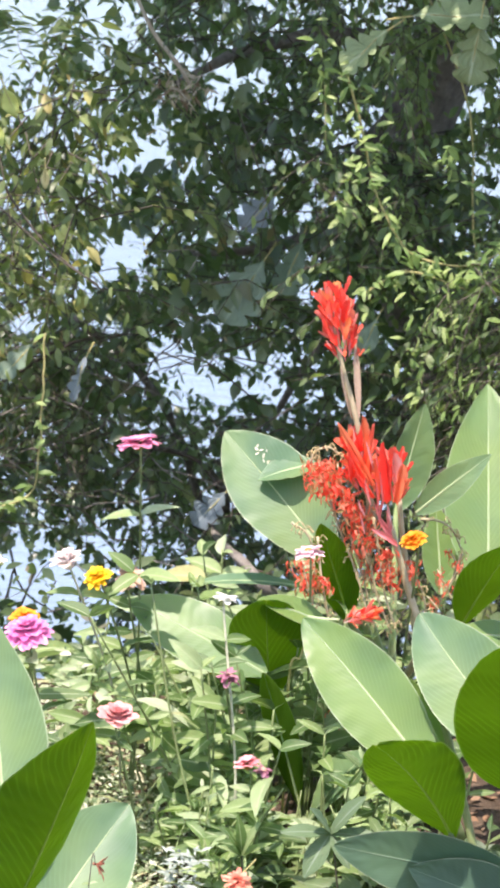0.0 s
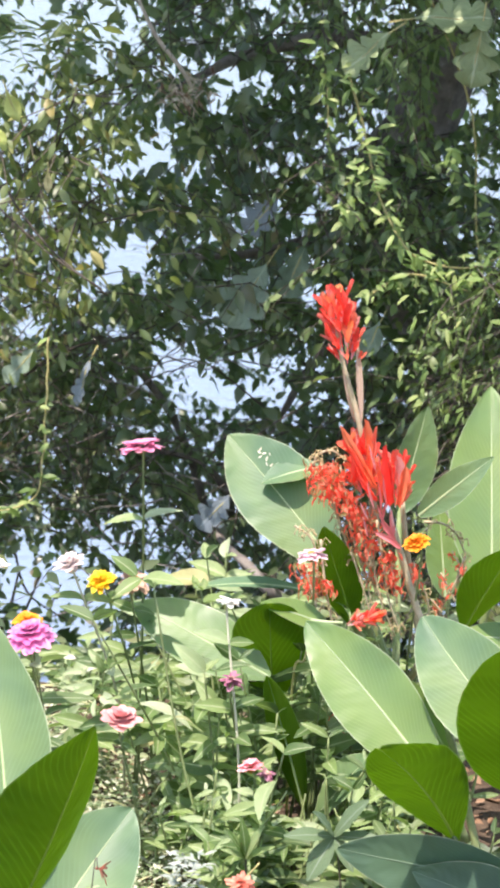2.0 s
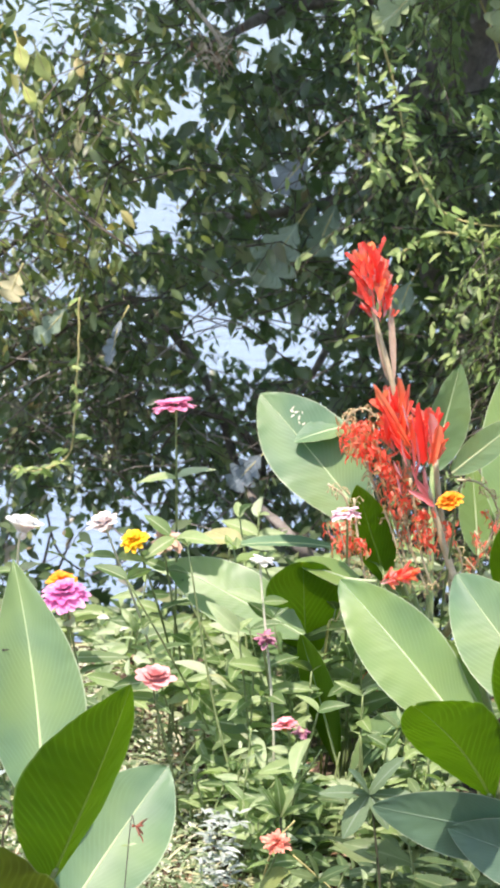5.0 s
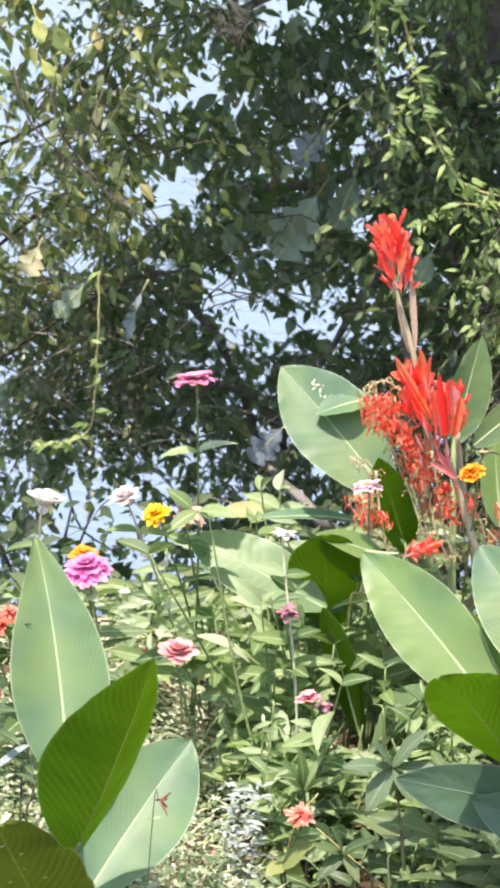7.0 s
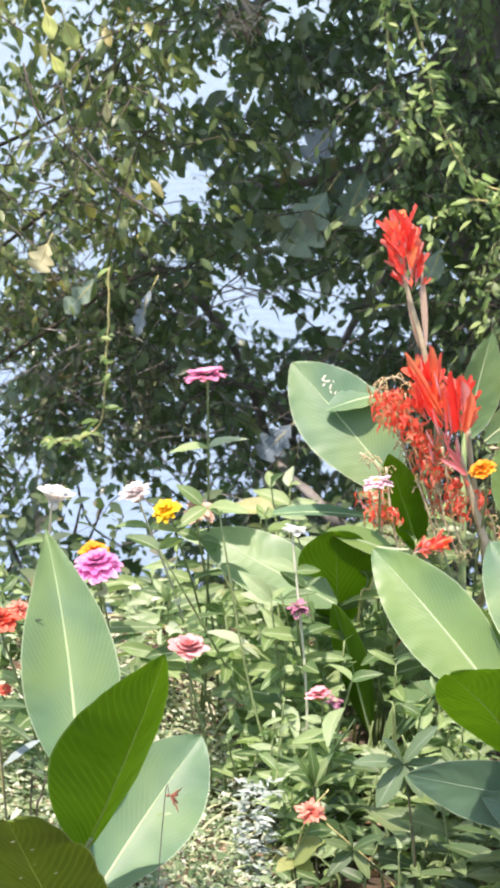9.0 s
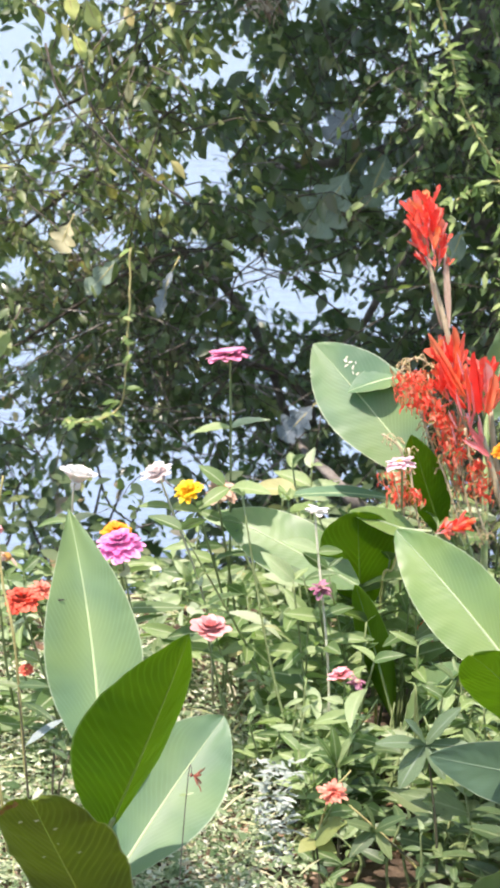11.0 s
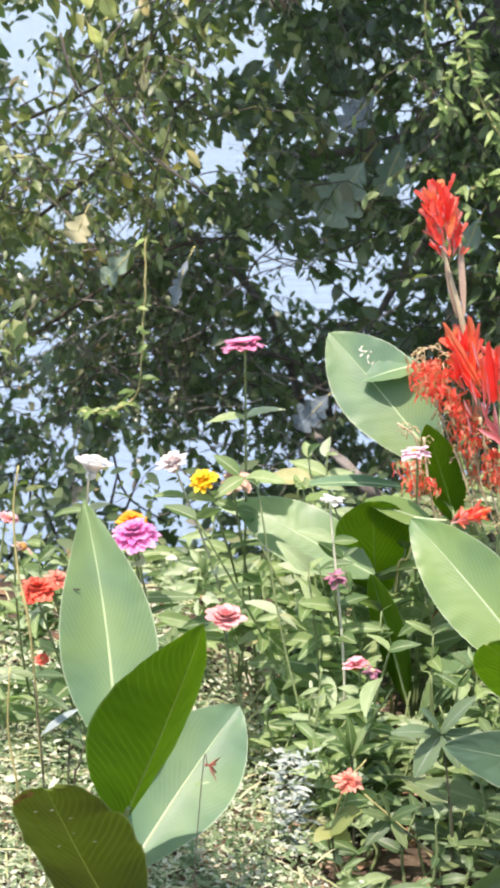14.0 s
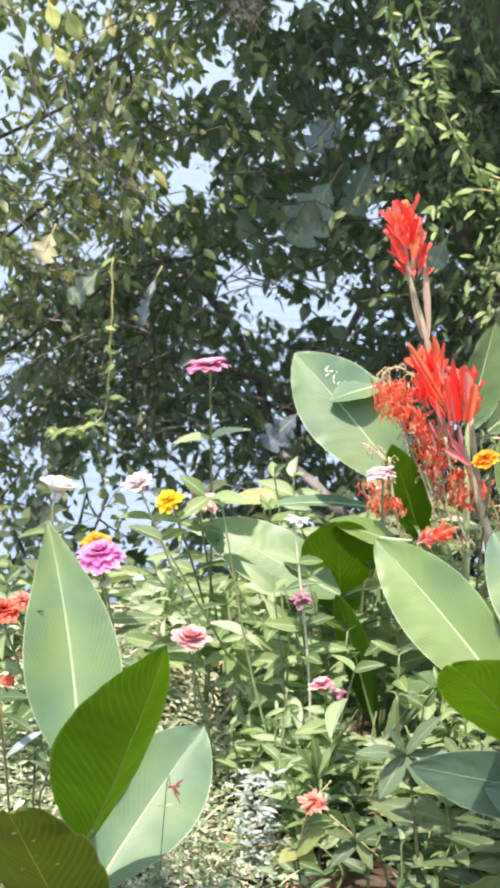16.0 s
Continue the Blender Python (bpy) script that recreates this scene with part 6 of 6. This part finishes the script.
def dark_weed(pts, label, leaves):
    foot = to_ground(pts[0], 0.02)
    t = thing("weed", foot, label, "plant", "dark-stemmed weeds")
    part("stem", stem([foot] + pts, 0.0024, 0.0016, 14, 6), DARK_STEM, t)
    for lb, tip, wide, me in leaves:
        ax = Vector(tip) - Vector(lb)
        piece("leaf", me, t, frame_of(lb, ax, (0.05, -0.45, 0.9), (ax.length * wide, ax.length, ax.length * 0.5)))


dark_weed([(-0.481, 3.550, 0.251), (-0.485, 3.550, 0.345), (-0.493, 3.550, 0.445)], "dark-stemmed weed with a broad dark leaf",
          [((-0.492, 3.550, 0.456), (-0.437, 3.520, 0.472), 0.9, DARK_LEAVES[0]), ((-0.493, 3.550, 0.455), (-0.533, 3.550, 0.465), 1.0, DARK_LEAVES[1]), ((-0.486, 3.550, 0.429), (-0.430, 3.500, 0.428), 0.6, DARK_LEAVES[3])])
dark_weed([(-0.445, 3.560, 0.267), (-0.442, 3.560, 0.323), (-0.440, 3.560, 0.368)], "dark-stemmed weed with a pale grey-blue leaf",
          [((-0.425, 3.550, 0.402), (-0.485, 3.520, 0.374), 0.7, GREY_BLADE), ((-0.440, 3.560, 0.365), (-0.415, 3.520, 0.366), 0.9, DARK_LEAVES[1])])
dark_weed([(-0.426, 3.500, 0.297), (-0.419, 3.500, 0.329), (-0.409, 3.500, 0.362)], "short dark weed stem beside the canna",
          [((-0.411, 3.500, 0.359), (-0.440, 3.500, 0.377), 0.8, DARK_LEAVES[0])])

dark_weed([(0.152, 3.500, 0.230), (0.144, 3.500, 0.313), (0.135, 3.500, 0.395)], "leafy weed with pointed blue-green leaves on a dark stem",
          [((0.133, 3.500, 0.393), (0.088, 3.470, 0.331), 1.10, BLUE_LEAVES[0]), ((0.133, 3.500, 0.393), (0.210, 3.470, 0.406), 0.80, BLUE_LEAVES[1]), ((0.133, 3.500, 0.393), (0.056, 3.470, 0.412), 0.80, BLUE_LEAVES[0]), ((0.133, 3.500, 0.393), (0.177, 3.470, 0.470), 0.90, BLUE_LEAVES[1]), ((0.133, 3.500, 0.393), (0.166, 3.470, 0.348), 1.00, BLUE_LEAVES[0]), ((0.133, 3.500, 0.393), (0.106, 3.470, 0.449), 0.90, BLUE_LEAVES[1])])
dark_weed([(0.135, 3.480, 0.187), (0.096, 3.480, 0.228), (0.059, 3.480, 0.260)], "leafy weed with broad mid-green leaves over brown soil",
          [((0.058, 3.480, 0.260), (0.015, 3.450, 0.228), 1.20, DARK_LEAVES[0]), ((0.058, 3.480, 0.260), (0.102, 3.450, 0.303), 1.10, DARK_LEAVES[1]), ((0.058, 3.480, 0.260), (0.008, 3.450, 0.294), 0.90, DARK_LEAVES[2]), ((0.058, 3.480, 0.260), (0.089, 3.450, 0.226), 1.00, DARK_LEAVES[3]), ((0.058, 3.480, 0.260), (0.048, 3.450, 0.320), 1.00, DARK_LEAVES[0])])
dark_weed([(-0.000, 3.600, 0.230), (-0.002, 3.600, 0.278), (-0.004, 3.600, 0.316)], "fresh yellow-green rosette of pointed leaves",
          [((-0.004, 3.600, 0.314), (-0.031, 3.570, 0.381), 0.70, ZLEAVES[0]), ((-0.004, 3.600, 0.314), (0.017, 3.570, 0.386), 0.70, ZLEAVES[1]), ((-0.004, 3.600, 0.314), (-0.004, 3.570, 0.393), 0.60, ZLEAVES[2]), ((-0.004, 3.600, 0.314), (0.042, 3.570, 0.352), 0.70, ZLEAVES[3]), ((-0.004, 3.600, 0.314), (-0.041, 3.570, 0.345), 0.70, ZLEAVES[0]), ((-0.004, 3.600, 0.314), (-0.015, 3.570, 0.374), 0.50, ZLEAVES[1])])
dark_weed([(-0.025, 3.480, 0.169), (-0.028, 3.480, 0.207), (-0.032, 3.480, 0.244)], "low weed with rounded yellowing leaves",
          [((-0.032, 3.480, 0.242), (0.010, 3.450, 0.294), 1.50, YELLOW_LEAVES[0]), ((-0.032, 3.480, 0.242), (-0.058, 3.450, 0.238), 1.40, YELLOW_LEAVES[1]), ((-0.032, 3.480, 0.242), (0.002, 3.450, 0.239), 1.20, YELLOW_LEAVES[0])])
dry_stalk([to_ground((0.135, 3.500, 0.164)), (0.131, 3.500, 0.178), (0.078, 3.500, 0.237), (0.018, 3.500, 0.292)], 0.0024, "thin pale green stalk arching over brown soil")

rnd = random.Random(63)
for i in range(30):
    leafy_plant(rnd, rnd.uniform(-0.12, 0.05), rnd.uniform(3.64, 3.88), rnd.uniform(0.09, 0.21), 5, rnd.uniform(0.032, 0.058), name="weed", meshes=WEED_LEAVES + ZLEAVES[:4], label="small pale green weed with narrow leaves")
for i in range(12):
    leafy_plant(rnd, rnd.uniform(0.10, 0.30), rnd.uniform(3.66, 3.9), rnd.uniform(0.12, 0.26), 5, rnd.uniform(0.032, 0.058), name="weed", meshes=WEED_LEAVES + ZLEAVES[4:], label="small pale green weed with narrow leaves")

for i in range(24):
    leafy_plant(rnd, rnd.uniform(-0.181, -0.051), rnd.uniform(3.70, 3.92), rnd.uniform(0.14, 0.32), 6, rnd.uniform(0.036, 0.064), name="weed", meshes=WEED_LEAVES + ZLEAVES, label="small pale green weed with narrow leaves")


# ---- low growth ----
def scatter(rnd, n, xr, yr, hr, size, slim=0.4, tilt=0.8):
    it = [[], [], [], [], []]
    cx, cy, hx, hy = (xr[0] + xr[1]) / 2, (yr[0] + yr[1]) / 2, (xr[1] - xr[0]) / 2, (yr[1] - yr[0]) / 2
    for i in range(n):
        x, y = rnd.uniform(*xr), rnd.uniform(*yr)
        rim = max(abs(x - cx) / hx, abs(y - cy) / hy)
        if rim > 0.86 + 0.5 * noise.noise(Vector((x * 6, y * 6, 2))):
            continue
        z = ground_z(x, y) + rnd.uniform(*hr)
        s = size * rnd.uniform(0.5, 1.4)
        a = rnd.uniform(0, 6.28)
        for arr, val in zip(it, ((x, y, z), (math.cos(a), math.sin(a), rnd.uniform(-.4, .9) * tilt), (rnd.gauss(-.2, .5), rnd.gauss(-.5, .5), .8), s, s * slim)):
            arr.append(val)
    return it


rnd = random.Random(44)
a = scatter(rnd, 62000, (-1.05, 0.03), (2.95, 4.70), (0.0, 0.11), 0.0115)
b = scatter(rnd, 2200, (-1.3, 0.02), (2.9, 4.9), (0.0, 0.12), 0.026)
tagged(blades("groundcover", GROUNDCOVER, [p + q for p, q in zip(a, b)]), "low mottled grey-green ground cover of tiny leaves", "groundcover", kind="stuff")
c = scatter(rnd, 420, (-0.138, -0.058), (3.56, 3.66), (0.03, 0.20), 0.021, 0.24)
tagged(blades("dusty_miller", SILVER, c), "silvery grey dusty plant low in the bed", "plant")
g = scatter(rnd, 1500, (-1.05, 0.03), (2.95, 4.8), (0.02, 0.13), 0.05, 0.06)
tagged(blades("dry_grass", DRYGRASS, g), "thin pale dry grass strands through the ground cover", "grass", kind="stuff")
d = scatter(rnd, 2000, (-1.2, 1.2), (2.8, 5.4), (0.0, 0.012), 0.032, 0.5, 0.2)
tagged(blades("leaf_litter", LITTER, d), "dry brown fallen leaves on the soil", "litter", kind="stuff")
e = scatter(rnd, 5000, (-2.2, 2.0), (4.9, 7.4), (0.0, 0.30), 0.045, 0.45)
tagged(blades("bank_undergrowth", BANK_LEAF, e), "dark undergrowth of small leaves on the bank", "undergrowth", kind="stuff")
